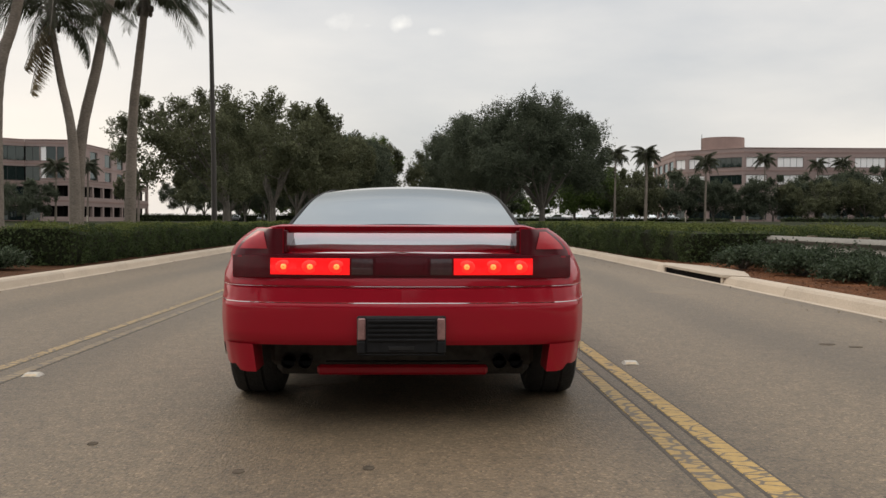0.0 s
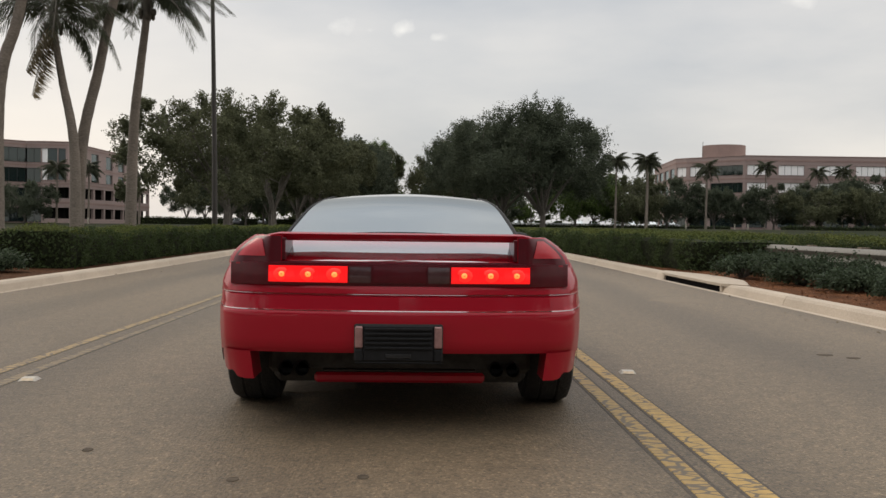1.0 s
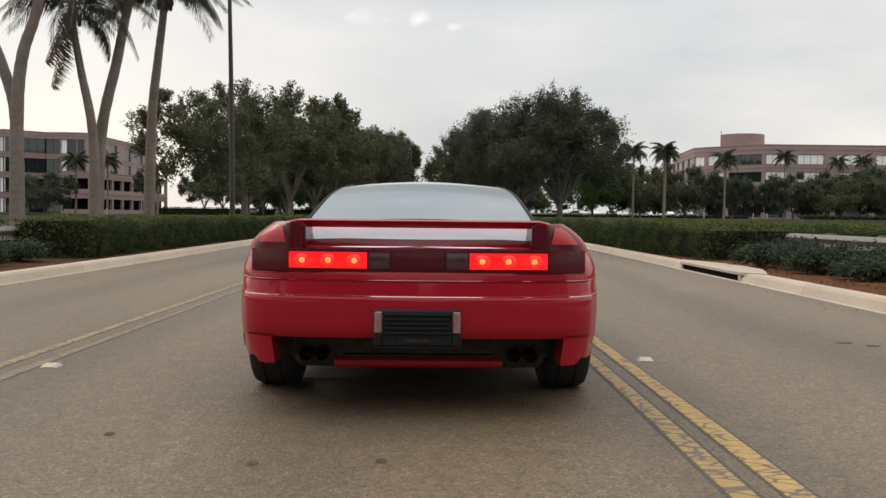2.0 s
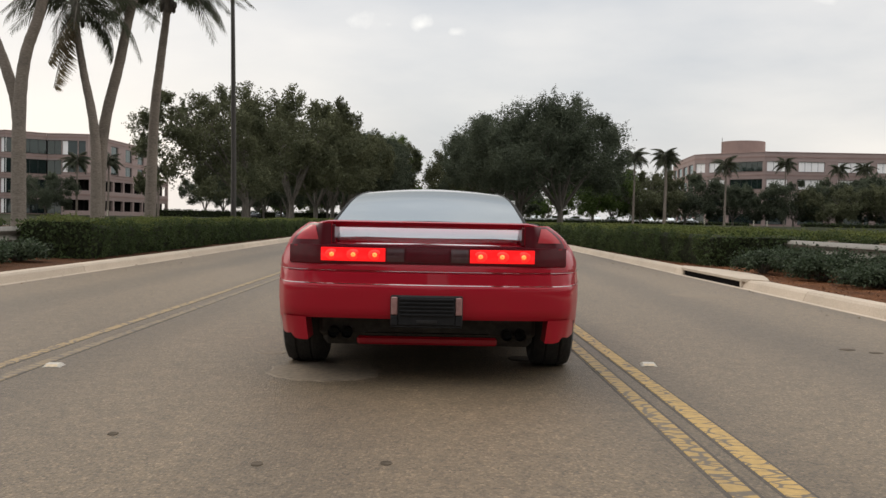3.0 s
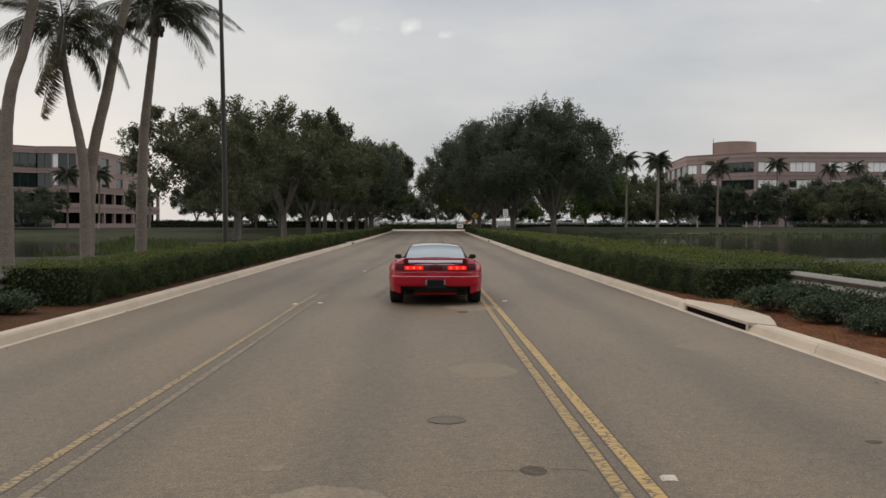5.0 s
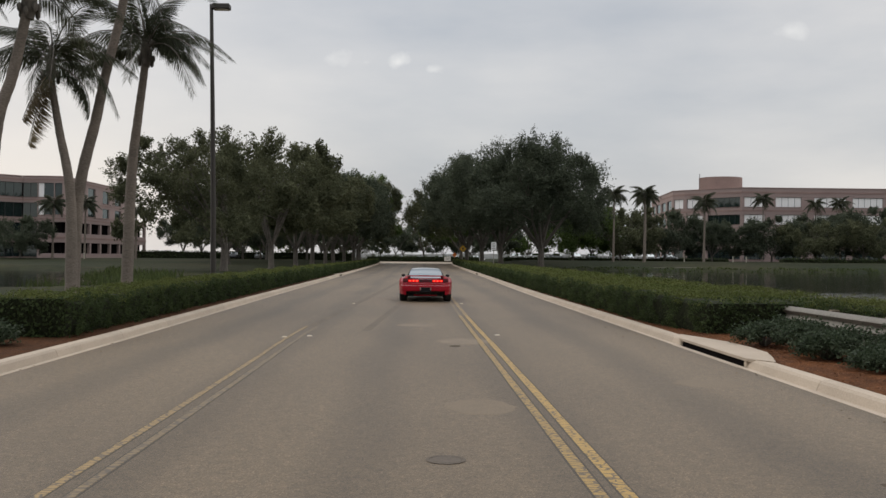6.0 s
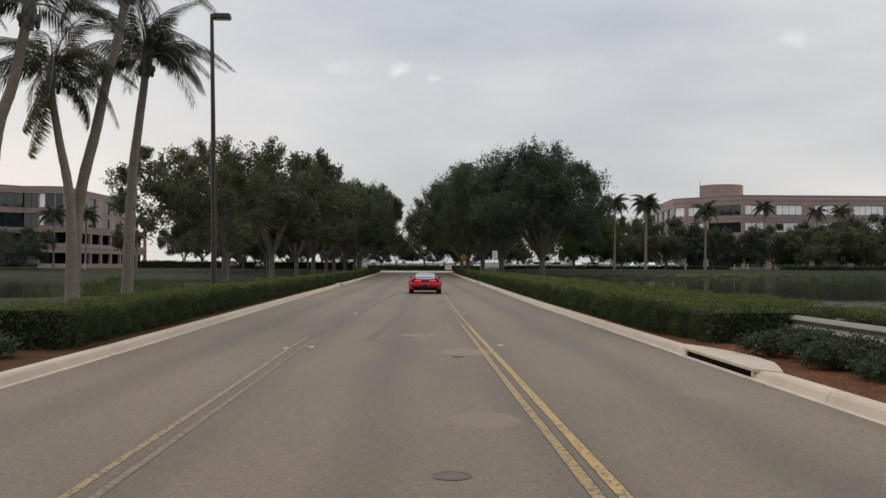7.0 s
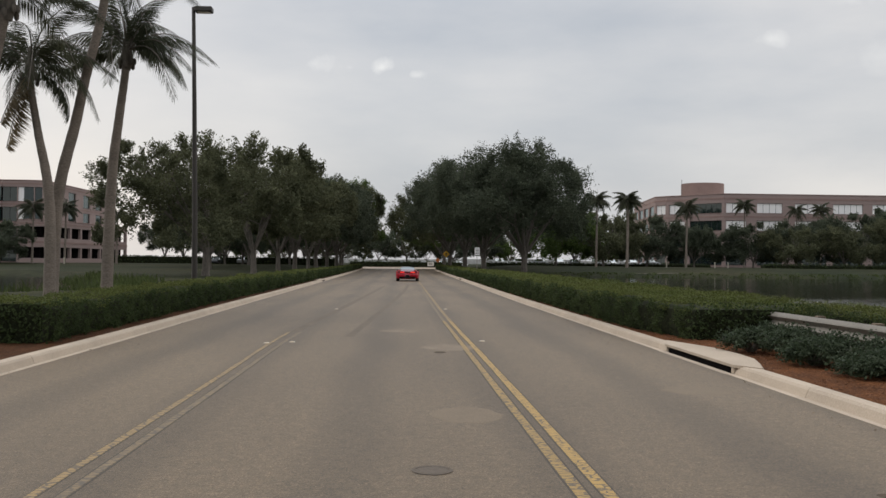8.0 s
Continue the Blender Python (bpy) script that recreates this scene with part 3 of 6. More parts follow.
    blob("road_patch", -0.50, 6.02, 0.34, 0.33, M["patch"], "pale cement patch", 0.004, 1)
    blob("road_patch", 0.82, 17.8, 0.50, 0.55, M["patch"], "pale cement patch", 0.003, 2)
    blob("road_patch", -0.02, 21.6, 0.44, 0.42, M["patch"], "pale cement patch", 0.003, 3)
    blob("scuff", 3.50, 12.4, 0.42, 0.40, M["stain_soft"], "faint pale scuff", 0.002, 21)
    blob("scuff", 0.62, 10.6, 0.34, 0.50, M["stain_soft"], "faint pale scuff", 0.002, 22)
    blob("stain", 0.70, 6.67, 0.085, 0.11, M["spot"], "dark oil spot", 0.003, 4)
    blob("stain", 3.14, 7.4, 0.06, 0.05, M["spot"], "dark oil spot", 0.003, 5)
    blob("stain", 3.28, 7.25, 0.05, 0.04, M["spot"], "dark oil spot", 0.003, 15)
    blob("stain", -0.49, 3.98, 0.022, 0.03, M["spot"], "dark oil spot", 0.003, 6)
    blob("stain", -0.03, 4.02, 0.022, 0.03, M["spot"], "dark oil spot", 0.003, 7)
    blob("stain", 0.62, 16.9, 0.10, 0.12, M["spot"], "dark oil spot", 0.0055, 8)
    blob("stain", -0.92, 6.74, 0.09, 0.08, M["patch"], "pale scuff", 0.003, 9)
    blob("stain", -1.15, 4.4, 0.02, 0.03, M["spot"], "dark oil spot", 0.003, 10)
    cover = Geo()
    for r0, r1, z0, z1 in ((0.0, 0.11, 0.006, 0.006), (0.11, 0.125, 0.006, 0.002), (0.125, 0.15, 0.005, 0.005)):
        n = 28
        cover.grid([[(0.19 + r * math.cos(2 * math.pi * k / n), 8.14 + r * math.sin(2 * math.pi * k / n), z) for k in range(n)] for r, z in ((max(r0, 0.004), z0), (r1, z1))], True)
    part("valve_cover", cover, material("valve_cover_iron", (0.095, 0.073, 0.052), rough=0.7, grain=0.2), road, "small round valve cover")
    # wandering hairline cracks
    rng = random.Random(5)
    for x, y, dx, dy in ((0.1, 6.55, 0.9, 0.14), (2.6, 11, 1.1, 0.3)):
        pts, px, py = [], x, y
        for k in range(14):
            pts.append((px, py))
            px += dx / 13 + rng.uniform(-0.02, 0.02)
            py += dy / 13 + rng.uniform(-0.03, 0.03)
        c = Geo()
        c.grid([[(a - 0.004, b - 0.003, 0.0025), (a + 0.004, b + 0.003, 0.0025)] for a, b in pts])
        part("crack", c, M["spot"], road, "hairline crack")
    return road


def build_studs():
    base = None
    for x, y, rz in ((-2.06, 6.04, 3), (1.48, 6.48, -4), (-2.45, 18.4, 5), (-2.02, 18.65, 0), (1.52, 19.1, 2), (-2.0, 30.5, 0), (1.4, 31, 0)):
        if base is None:
            base = thing("road_stud", "scuffed off-white raised plastic pavement marker on the asphalt", "road stud", "pavement markers")
            g = Geo()
            lo = [(-0.05, -0.05, 0), (0.05, -0.05, 0), (0.05, 0.05, 0), (-0.05, 0.05, 0)]
            hi = [(-0.036, -0.028, 0.017), (0.036, -0.028, 0.017), (0.036, 0.028, 0.017), (-0.036, 0.028, 0.017)]
            g.grid([lo, hi], True)
            g.f.append((4, 5, 6, 7))
            part("body", g, M["stud"], base)
            r = Geo()
            r.add([(-0.034, -0.0485, 0.004), (0.034, -0.0485, 0.004), (0.030, -0.034, 0.015), (-0.030, -0.034, 0.015)], [(0, 1, 2, 3)])
            part("reflector", r, material("amber_reflector", (0.65, 0.52, 0.36), rough=0.2, grain=0.1), base)
            base.matrix_world = pose(x, y, 0.001, 0, 0, rz)
        else:
            copy_thing(base, pose(x, y, 0.001, 0, 0, rz))


INLETS = {1: ((14.1, 17.4), (80.0, 82.5)), -1: ((70.0, 72.5),)}


def kerb_section(side, y):
    e = left_edge(y) if side < 0 else right_edge(y)
    s = side
    return [(e + s * -0.02, y, -0.06), (e, y, 0.004), (e + s * 0.12, y, -0.004), (e + s * 0.155, y, 0.085), (e + s * 0.185, y, 0.115),
            (e + s * 0.32, y, 0.122), (e + s * 0.335, y, 0.110), (e + s * 0.335, y, -0.1)]


def build_kerbs():
    for side, nm in ((-1, "kerb_west"), (1, "kerb_east")):
        kerb = thing(nm, "sun-bleached concrete kerb with a narrow gutter", "kerb", kind="structure")
        y = -40.0
        while y < 216:
            y1 = y + 3.05
            cut = [q for q in INLETS[side] if q[0] < y1 and q[1] > y]
            spans = [(y, y1)]
            if cut:
                a, b = cut[0]
                spans = [sp for sp in ((y, min(y1, a)), (max(y, b), y1)) if sp[1] - sp[0] > 0.05]
            for a, b in spans:
                g = Geo()
                rows = [kerb_section(side, yy) for yy in (a + 0.006, (a + b) / 2, b - 0.006)]
                g.grid(rows)
                n = len(rows[0])
                g.f.append(tuple(range(n)))
                g.f.append(tuple(range(2 * n, 3 * n))[::-1])
                part("kerb_stone", g, M["kerb"], kerb)
            y = y1
        for a, b in INLETS[side]:
            e = left_edge((a + b) / 2) if side < 0 else right_edge((a + b) / 2)
            s = side

            def bx(x0, x1, *rest):
                return Geo().box(min(e + s * x0, e + s * x1), max(e + s * x0, e + s * x1), *rest)
            # a slab over the mouth, flaring out into the bed and back to the kerb
            plan = [(0.10, a), (0.34, a - 0.5), (0.56, a + 0.2), (0.72, a + 0.8), (0.76, (a + b) / 2), (0.72, b - 0.8), (0.56, b - 0.1), (0.34, b + 0.7), (0.10, b)]
            rim = len(plan)
            slab = Geo()
            slab.add([(e + s * (u + (0.012 if u < 0.2 else -0.012)), y, 0.131) for u, y in plan] + [(e + s * u, y, 0.121) for u, y in plan] + [(e + s * u, y, 0.085) for u, y in plan],
                     [tuple(range(rim)), tuple(range(3 * rim - 1, 2 * rim - 1, -1))] + [(k * rim + i, k * rim + (i + 1) % rim, (k + 1) * rim + (i + 1) % rim, (k + 1) * rim + i) for k in (0, 1) for i in range(rim)])
            part("inlet_slab", slab, M["kerb"], kerb, "thick concrete slab over a storm drain mouth")
            # a solid block fills the mouth, its shade painted black
            part("inlet_hollow", bx(0.14, 0.50, a + 0.1, b - 0.1, -0.10, 0.084), M["dark"], kerb, "dark storm drain mouth")
            part("inlet_sill", bx(-0.02, 0.09, a, b, -0.06, 0.002, 0.0), M["kerb"], kerb)
            for q in (a, b - 0.1):
                part("inlet_cheek", bx(0.11, 0.5, q, q + 0.1, -0.06, 0.084, 0.01), M["kerb"], kerb)


def build_beds():
    for side, nm in ((-1, "mulch_bed_west"), (1, "mulch_bed_east")):
        ys = np.arange(-38, 214, 2.0)
        g = Geo()
        rows = []
        for y in ys:
            e = (left_edge(y) if side < 0 else right_edge(y)) + side * 0.33
            width = 2.2 if side < 0 else 3.9
            if side > 0 and y > 90:
                width = 3.2
            rows.append([(e + side * u * width, y, 0.098 + 0.015 * math.sin(u * 5 + y) * (0 < u < 1) - (0.2 if u == 1 else 0)) for u in (0, 0.1, 0.3, 0.6, 0.95, 1)])
        g.grid(rows)
        tagged(part(nm, g, M["mulch" if side > 0 else "shade_mulch"], smooth=True), "bed of %s bark mulch behind the kerb" % ("red-brown" if side > 0 else "shade-darkened brown"), "mulch", kind="structure")
    rng = np.random.default_rng(4)
    n = 5000
    y = rng.uniform(8, 40, n)
    x = 4.82 + rng.uniform(0, 1.2, n)
    pts = np.stack([x, y, 0.110 + rng.uniform(0, 0.016, n)], axis=1)
    me = quads_mesh("bark_chips", leaves(pts, 0.042, rng, aim=np.array([0, 0, 5.0]), slim=0.35))
    tagged(part("bark_chips", me, material("bark_chip", (0.150, 0.064, 0.030), rough=0.95, island=0.4)), "loose red-brown bark chips on the bed", "bark chips", kind="stuff")
    # a few fallen leaves in the gutters
    n = 160
    y = rng.uniform(3, 60, n)
    s = rng.choice([-1, 1], n)
    x = np.where(s < 0, -5.13 + rng.exponential(0.25, n), 4.42 - rng.exponential(0.25, n))
    pts = np.stack([x, y, np.full(n, 0.008)], axis=1)
    me = quads_mesh("fallen_leaves", leaves(pts, 0.05, rng, aim=np.array([0, 0, 4.0])))
    tagged(part("fallen_leaves", me, M["litter"]), "dry brown leaves lying in the gutters", "leaves", kind="stuff")


def build_water():
    for nm, x0, x1, y0, y1 in (("pond_east", 8, 190, -4, 150), ("pond_west", -135, -14, 8, 122)):
        g = Geo()
        g.grid([[(x, y, WATER) for x in np.linspace(x0, x1, 8)] for y in np.linspace(y0, y1, 8)])
        tagged(part(nm, g, M["water"]), "dark still pond water with faint ripples", "pond", kind="structure")


build_ground()
build_road()
build_studs()
build_kerbs()
build_beds()
build_water()


# ---- the red car ----
def plan_half():
    """Half outline of the body seen from above, from the nose to the tail; origin under the rear axle."""
    pts = [(0, 3.50), (0.30, 3.485), (0.58, 3.38), (0.74, 3.16), (0.82, 2.85), (0.865, 2.45), (0.865, 1.8), (0.872, 0.9), (0.900, 0.25), (0.902, 0.0), (0.884, -0.28),
           (0.848, -0.52), (0.808, -0.68), (0.764, -0.780), (0.662, -0.852), (0.45, -0.900), (0.22, -0.922), (0, -0.93)]
    return smooth_path([(x, y, 0) for x, y in pts], 150)[:, :2]


def body_bottom(y):
    z = float(np.interp(y, (-0.93, -0.6, -0.42, 0.45, 0.6, 3.0, 3.5), (0.36, 0.34, 0.25, 0.19, 0.17, 0.17, 0.22)))
    for cy in (0.0, 2.53):
        d = abs(y - cy)
        if d < 0.37:
            z = max(z, 0.31 + math.sqrt(0.37 ** 2 - d * d) * 0.97)
    return z


def body_top(y):
    return float(np.interp(y, (-0.93, -0.5, 0.0, 0.6, 1.4, 2.3, 3.0, 3.5), (0.752, 0.775, 0.80, 0.80, 0.78, 0.72, 0.63, 0.50)))


def body_inset(x, y, z):
    """How far the skin lies inside the outline at height z."""
    rear = float(np.interp(z, (0.34, 0.385, 0.520, 0.534, 0.545, 0.600, 0.604, 0.608, 0.614, 0.645, 0.66, 0.70, 0.755), (0.03, 0.004, 0.0, 0.003, 0.016, 0.022, 0.036, 0.036, 0.026, 0.032, 0.042, 0.062, 0.085)))
    top = body_top(y)
    side = float(np.interp((z - 0.17) / max(0.1, top - 0.17), (0, 0.12, 0.45, 0.60, 0.615, 0.80, 0.92, 1.0), (0.05, 0.015, 0.0, 0.001, 0.006, 0.012, 0.045, 0.125)))
    k = min(1.0, max(0.0, (-0.45 - y) / 0.30)) * min(1.0, max(0.0, (0.825 - x) / 0.06))
    return side * (1 - k) + rear * k


def skin(half, z):
    """Outline point moved inwards along its normal."""
    out = []
    n = len(half)
    for i, (x, y) in enumerate(half):
        a, b = half[max(0, i - 1)], half[min(n - 1, i + 1)]
        tx, ty = b[0] - a[0], b[1] - a[1]
        if i in (0, n - 1):
            ty = 0.0
        ln = math.hypot(tx, ty) or 1
        nx, ny = -ty / ln, tx / ln
        d = body_inset(x, y, z[i])
        out.append((max(0.0, x - nx * d), y - ny * d))
    return out


def build_car():
    car = thing("sports_car", "low red sports car with lit brake lamps and rear wing", "car")
    half = plan_half()
    # the painted skin: levels from the sill to the shoulder, left and right
    rear_levels = np.array([0.36, 0.37, 0.385, 0.42, 0.47, 0.515, 0.526, 0.534, 0.545, 0.565, 0.600, 0.604, 0.608, 0.614, 0.630, 0.648, 0.66, 0.70, 0.752])
    rl = (rear_levels - 0.36) / (0.752 - 0.36)
    rows = []
    for v in rl:
        zs = [body_bottom(y) + (body_top(y) - body_bottom(y)) * v for _, y in half]
        p = skin(half, zs)
        right = [(x, y, z) for (x, y), z in zip(p, zs)]
        rows.append([(-x, y, z) for x, y, z in right[::-1]][:-1] + right)
    # the ring runs tail-nose-tail
    g = Geo()
    g.grid([r for r in rows])
    part("body", g, M["red"], car, "glossy red painted body shell", smooth=True)
    # decks: the boot lid and the bonnet, bowed across
    top = [(x, y, z) for x, y, z in rows[-1][len(rows[-1]) // 2:]]
    deck = Geo()
    drows = []
    for x, y, z in top:
        k = min(1.0, max(0.0, (y + 0.88) / 0.40))
        crown = 0.080 * k if y < 1.2 else 0.05
        drows.append([(x * u, y + (0.0 if abs(u) == 1 else 0.0), z + crown * (1 - abs(u) ** (5 if y < 0.2 else 2.2))) for u in (-1, -0.92, -0.75, -0.5, -0.25, 0, 0.25, 0.5, 0.75, 0.92, 1)])
    deck.grid(drows)
    part("deck", deck, M["red_mirror"], car, "red boot lid with its mirroring of the sky raised", smooth=True)

    # greenhouse
    st = smooth_path([(-0.46, 0.832, 0.575), (-0.1, 0.910, 0.56), (0.3, 1.002, 0.53), (0.65, 1.054, 0.495), (0.95, 1.080, 0.465), (1.25, 1.086, 0.46), (1.5, 1.070, 0.47), (1.9, 0.95, 0.56), (2.3, 0.79, 0.62)], 41)

    def across(y, z, w, us, lift=0.0):
        return [(w * u, y, z + 0.028 * (1 - u * u) + lift) for u in us]
    us = np.linspace(-1, 1, 13)

    def strip(y0, y1, u0, u1, lift=0.0):
        q = Geo()
        q.grid([across(*s, np.linspace(u0, u1, 13), lift) for s in st if y0 - 1e-6 <= s[0] <= y1 + 1e-6])
        return q
    part("roof", strip(0.62, 1.60, -1, 1), M["roof_black"], car, "gloss black roof panel", smooth=True)
    part("rear_window", strip(-0.45, 0.70, -0.97, 0.97, 0.004), M["car_glass"], car, "sloping rear window mirroring the pale sky", smooth=True)
    part("windscreen", strip(1.50, 2.31, -0.97, 0.97, 0.004), M["car_glass"], car, smooth=True)
    for s in (-1, 1):
        rail = Geo()
        rail.tube([(s * w, y, z - 0.004) for y, z, w in st], 0.010, 6)
        part("roof_rail", rail, M["black"], car, smooth=True)
        glass = Geo()
        grows = []
        for y, z, w in st:
            belt = max(0.70, body_top(y) - 0.01)
            bw = 0.665 if y > -0.1 else 0.59 + 0.075 * (y + 0.46) / 0.36
            grows.append([(s * (w + (bw - w) * u), y, z + (min(belt, z) - z) * u) for u in (0, 0.3, 0.6, 1.0)])
        glass.grid(grows)
        part("side_window", glass, M["car_glass"], car, smooth=True)

    # rear wing with its two legs, and the small corner lamps in the legs
    wing = Geo()
    wrows = []
    for u in np.linspace(-1, 1, 33):
        x = 0.665 * u
        drop = 0.055 * max(0.0, (abs(u) - 0.80) / 0.20) ** 2
        yb = -0.845 + 0.09 * abs(u) ** 2.5
        zc = 0.866 - drop
        prof = [(0.012, -0.021), (0.020, -0.026), (0.10, -0.024), (0.20, -0.010), (0.23, 0.002), (0.18, 0.008), (0.10, 0.011), (0.012, 0.009), (-0.004, 0.004)]
        wrows.append([(x, yb + a, zc + b) for a, b in prof])
    wing.grid(wrows, True)
    n = len(wrows[0])
    wing.f.append(tuple(range(n)))
    wing.f.append(tuple(range(32 * n, 33 * n))[::-1])
    part("rear_wing", wing, M["red"], car, "red rear wing blade", smooth=True)

    def leg_face(x, xo, yb):
        """The rear face of a wing leg at x."""
        return yb + float(np.interp(x, (0.515, 0.565, xo - 0.06, xo - 0.018, xo), (-0.012, -0.018, 0.030, 0.064, 0.11)))
    for s in (-1, 1):
        leg = Geo()
        lrows = []
        for t in np.linspace(0, 1, 9):
            z = 0.735 + 0.128 * t
            xo = 0.768 - 0.105 * t ** 2.0 - 0.01 * t
            xi = 0.515
            yb = -0.828 + 0.008 * t
            lrows.append([(s * xi, yb - 0.012, z), (s * (xi + 0.05), yb - 0.018, z), (s * (xo - 0.06), yb + 0.030, z), (s * (xo - 0.018), yb + 0.064, z), (s * xo, yb + 0.11, z), (s * (xo - 0.004), yb + 0.30, z), (s * (xo - 0.03), yb + 0.62, z - 0.04 * t), (s * (xi + 0.04), yb + 0.34, z - 0.03 * t), (s * xi, yb + 0.16, z)])
        leg.grid(lrows, True)
        leg.f.append(tuple(range(8 * 9, 9 * 9)))
        part("wing_leg", leg, M["red"], car, smooth=True)
        # added dark panel for the shade on the leg's inner face
        part("leg_inset", Geo().box(*sorted((s * 0.500, s * 0.516)), -0.836, -0.60, 0.755, 0.852, 0.003), M["lens_dark"], car)
        dark = Geo()
        drow = []
        for t in np.linspace(0.06, 0.97, 7):
            z = 0.735 + 0.128 * t
            yb = -0.828 + 0.008 * t
            xo = 0.768 - 0.105 * t ** 2.0 - 0.01 * t
            a, b = 0.518, xo - 0.012
            drow.append([(s * (a + (b - a) * u), leg_face(a + (b - a) * u, xo, yb) - 0.004, z) for u in np.linspace(0, 1, 11)])
        dark.grid(drow)
        part("corner_lens", dark, M["lens_dark"], car, "dark red corner lens", smooth=True)
        lens = Geo()
        z0, z1 = 0.772, 0.848
        rows2 = []
        for t in np.linspace(0, 1, 5):
            z = z0 + (z1 - z0) * t
            tt = (z - 0.735) / 0.128
            yb = -0.828 + 0.008 * tt
            xo = 0.768 - 0.105 * tt ** 2.0 - 0.01 * tt
            a, b = 0.585 + 0.020 * t, xo - 0.042
            rows2.append([(s * (a + (b - a) * u), leg_face(a + (b - a) * u, xo, yb) - 0.009, z) for u in np.linspace(0, 1, 7)])
        lens.grid(rows2)
        part("corner_lamp", lens, M["lens_red"], car, "deep red corner lamp lens", smooth=True)

    # full-width tail lamp strip following the curve of the tail
    def tail_y(x):
        return float(np.interp(abs(x), (0, 0.22, 0.45, 0.60, 0.68, 0.74), (-0.876, -0.870, -0.852, -0.828, -0.798, -0.752)))

    def tail_panel(name, x0, x1, z0, z1, mat, out, label="", parent=None, round_=0.008):
        k = max(3, int(abs(x1 - x0) / 0.03))
        xs = np.linspace(x0, x1, k)
        rows3 = []
        cz, hz = (z0 + z1) / 2, (z1 - z0) / 2
        for x in xs:
            y = tail_y(x)
            lean = 0.045 * (lambda z: (z - 0.65) / 0.10)(cz)
            rows3.append([(x, y - out + 0.06, cz - hz), (x, y - out, cz - hz + round_), (x, y - out - 0.002, cz), (x, y - out + 0.004, cz + hz - round_), (x, y - out + 0.03, cz + hz)])
        q = Geo()
        q.grid(rows3)
        m_ = len(rows3[0])
        q.f.append(tuple(range(m_)))
        q.f.append(tuple(range((k - 1) * m_, k * m_))[::-1])
        return part(name, q, mat, parent or car, label, smooth=True)
    strip_part = tail_panel("tail_lamp_strip", -0.748, 0.748, 0.640, 0.752, M["lens_dark"], 0.022, "dark red lamp strip across the tail")
    for s in (-1, 1):
        for k in range(3):
            a = 0.224 + k * 0.115
            cell = tail_panel("brake_lamp", s * a, s * (a + 0.1145), 0.654, 0.738, M["lamp_red"], 0.030, "brightly lit red brake lamp", strip_part)
            b = Geo()
            cx, cy, cz = s * (a + 0.056), tail_y(a + 0.056) - 0.033, 0.696
            nn = 16
            for r0, r1, d0, d1 in ((0.002, 0.008, -0.008, -0.006), (0.008, 0.013, -0.006, 0.0)):
                b.grid([[(cx + r * math.cos(2 * math.pi * i / nn), cy + d, cz + r * math.sin(2 * math.pi * i / nn)) for i in range(nn)] for r, d in ((r0, d0), (r1, d1))], True)
            # the soft glow round the bulb, drawn as an emissive disc
            hb = Geo()
            hb.grid([[(cx + r * 1.25 * math.cos(2 * math.pi * i / nn), cy + d, cz + r * math.sin(2 * math.pi * i / nn)) for i in range(nn)] for r, d in ((0.012, -0.001), (0.026, 0.0005), (0.029, 0.003))], True)
            part("reflector", hb, M["halo"], strip_part, smooth=True)
            part("bulb", b, M["bulb"], strip_part, "glowing orange bulb", smooth=True)
        tail_panel("reversing_lamp", s * 0.124, s * 0.216, 0.654, 0.738, M["lens_smoke"], 0.028, "smoky grey reversing lamp", strip_part)
    tail_panel("centre_panel", -0.112, 0.112, 0.652, 0.740, M["lens_dark"], 0.027, "", strip_part)
    # added mirror-red tubes that draw the sky highlight along the bumper and panel creases
    for z, radius in ((0.5405, 0.0042), (0.6105, 0.0018)):
        line = [(x, y) for x, y in half if y < -0.30]
        line = skin(line, [z] * len(line))
        loop = [(x, y, z) for x, y in line] + [(-x, y, z) for x, y in line[::-1]][1:]
        crease = Geo()
        crease.tube(loop, radius, 6)
        part("crease", crease, M["red_mirror"], car, "thin bright tube drawing a crease highlight", smooth=True)
    # number plate recess with slats, bracket and frame
    part("plate_recess", Geo().box(-0.19, 0.19, -0.944, -0.86, 0.330, 0.488, 0.006), M["black"], car, "black recess for the plate")
    holder = part("plate_holder", Geo().box(-0.150, 0.150, -0.953, -0.943, 0.332, 0.482, 0.004), M["charcoal"], car, "dark empty slatted plate holder")
    for k in range(5):
        z = 0.469 - k * 0.020
        part("slat", Geo().box(-0.142, 0.142, -0.962, -0.952, z - 0.006, z + 0.004, 0.002), M["charcoal"], holder)
    part("plate_label", Geo().box(-0.055, 0.055, -0.958, -0.952, 0.344, 0.362, 0.002), M["black"], holder)
    for s in (-1, 1):
        x0, x1 = sorted((s * 0.152, s * 0.186))
        part("bracket", Geo().box(x0, x1, -0.956, -0.944, 0.386, 0.480, 0.005), material("pink_reflector", (0.34, 0.19, 0.18), rough=0.3, grain=0.2, metal=0.3), holder, "dull reflective side bracket")
        part("bracket_foot", Geo().box(x0, x1, -0.956, -0.944, 0.330, 0.382, 0.005), M["charcoal"], holder)
    part("bracket_rail", Geo().box(-0.186, 0.186, -0.950, -0.944, 0.320, 0.328, 0.003), M["charcoal"], holder)

    # black valance, silencer, under tray and red lip
    part("valance", Geo().box(-0.60, 0.60, -0.66, -0.5, 0.235, 0.40, 0.02), M["lifted_black"], car, "black lower valance in a lifted tone")
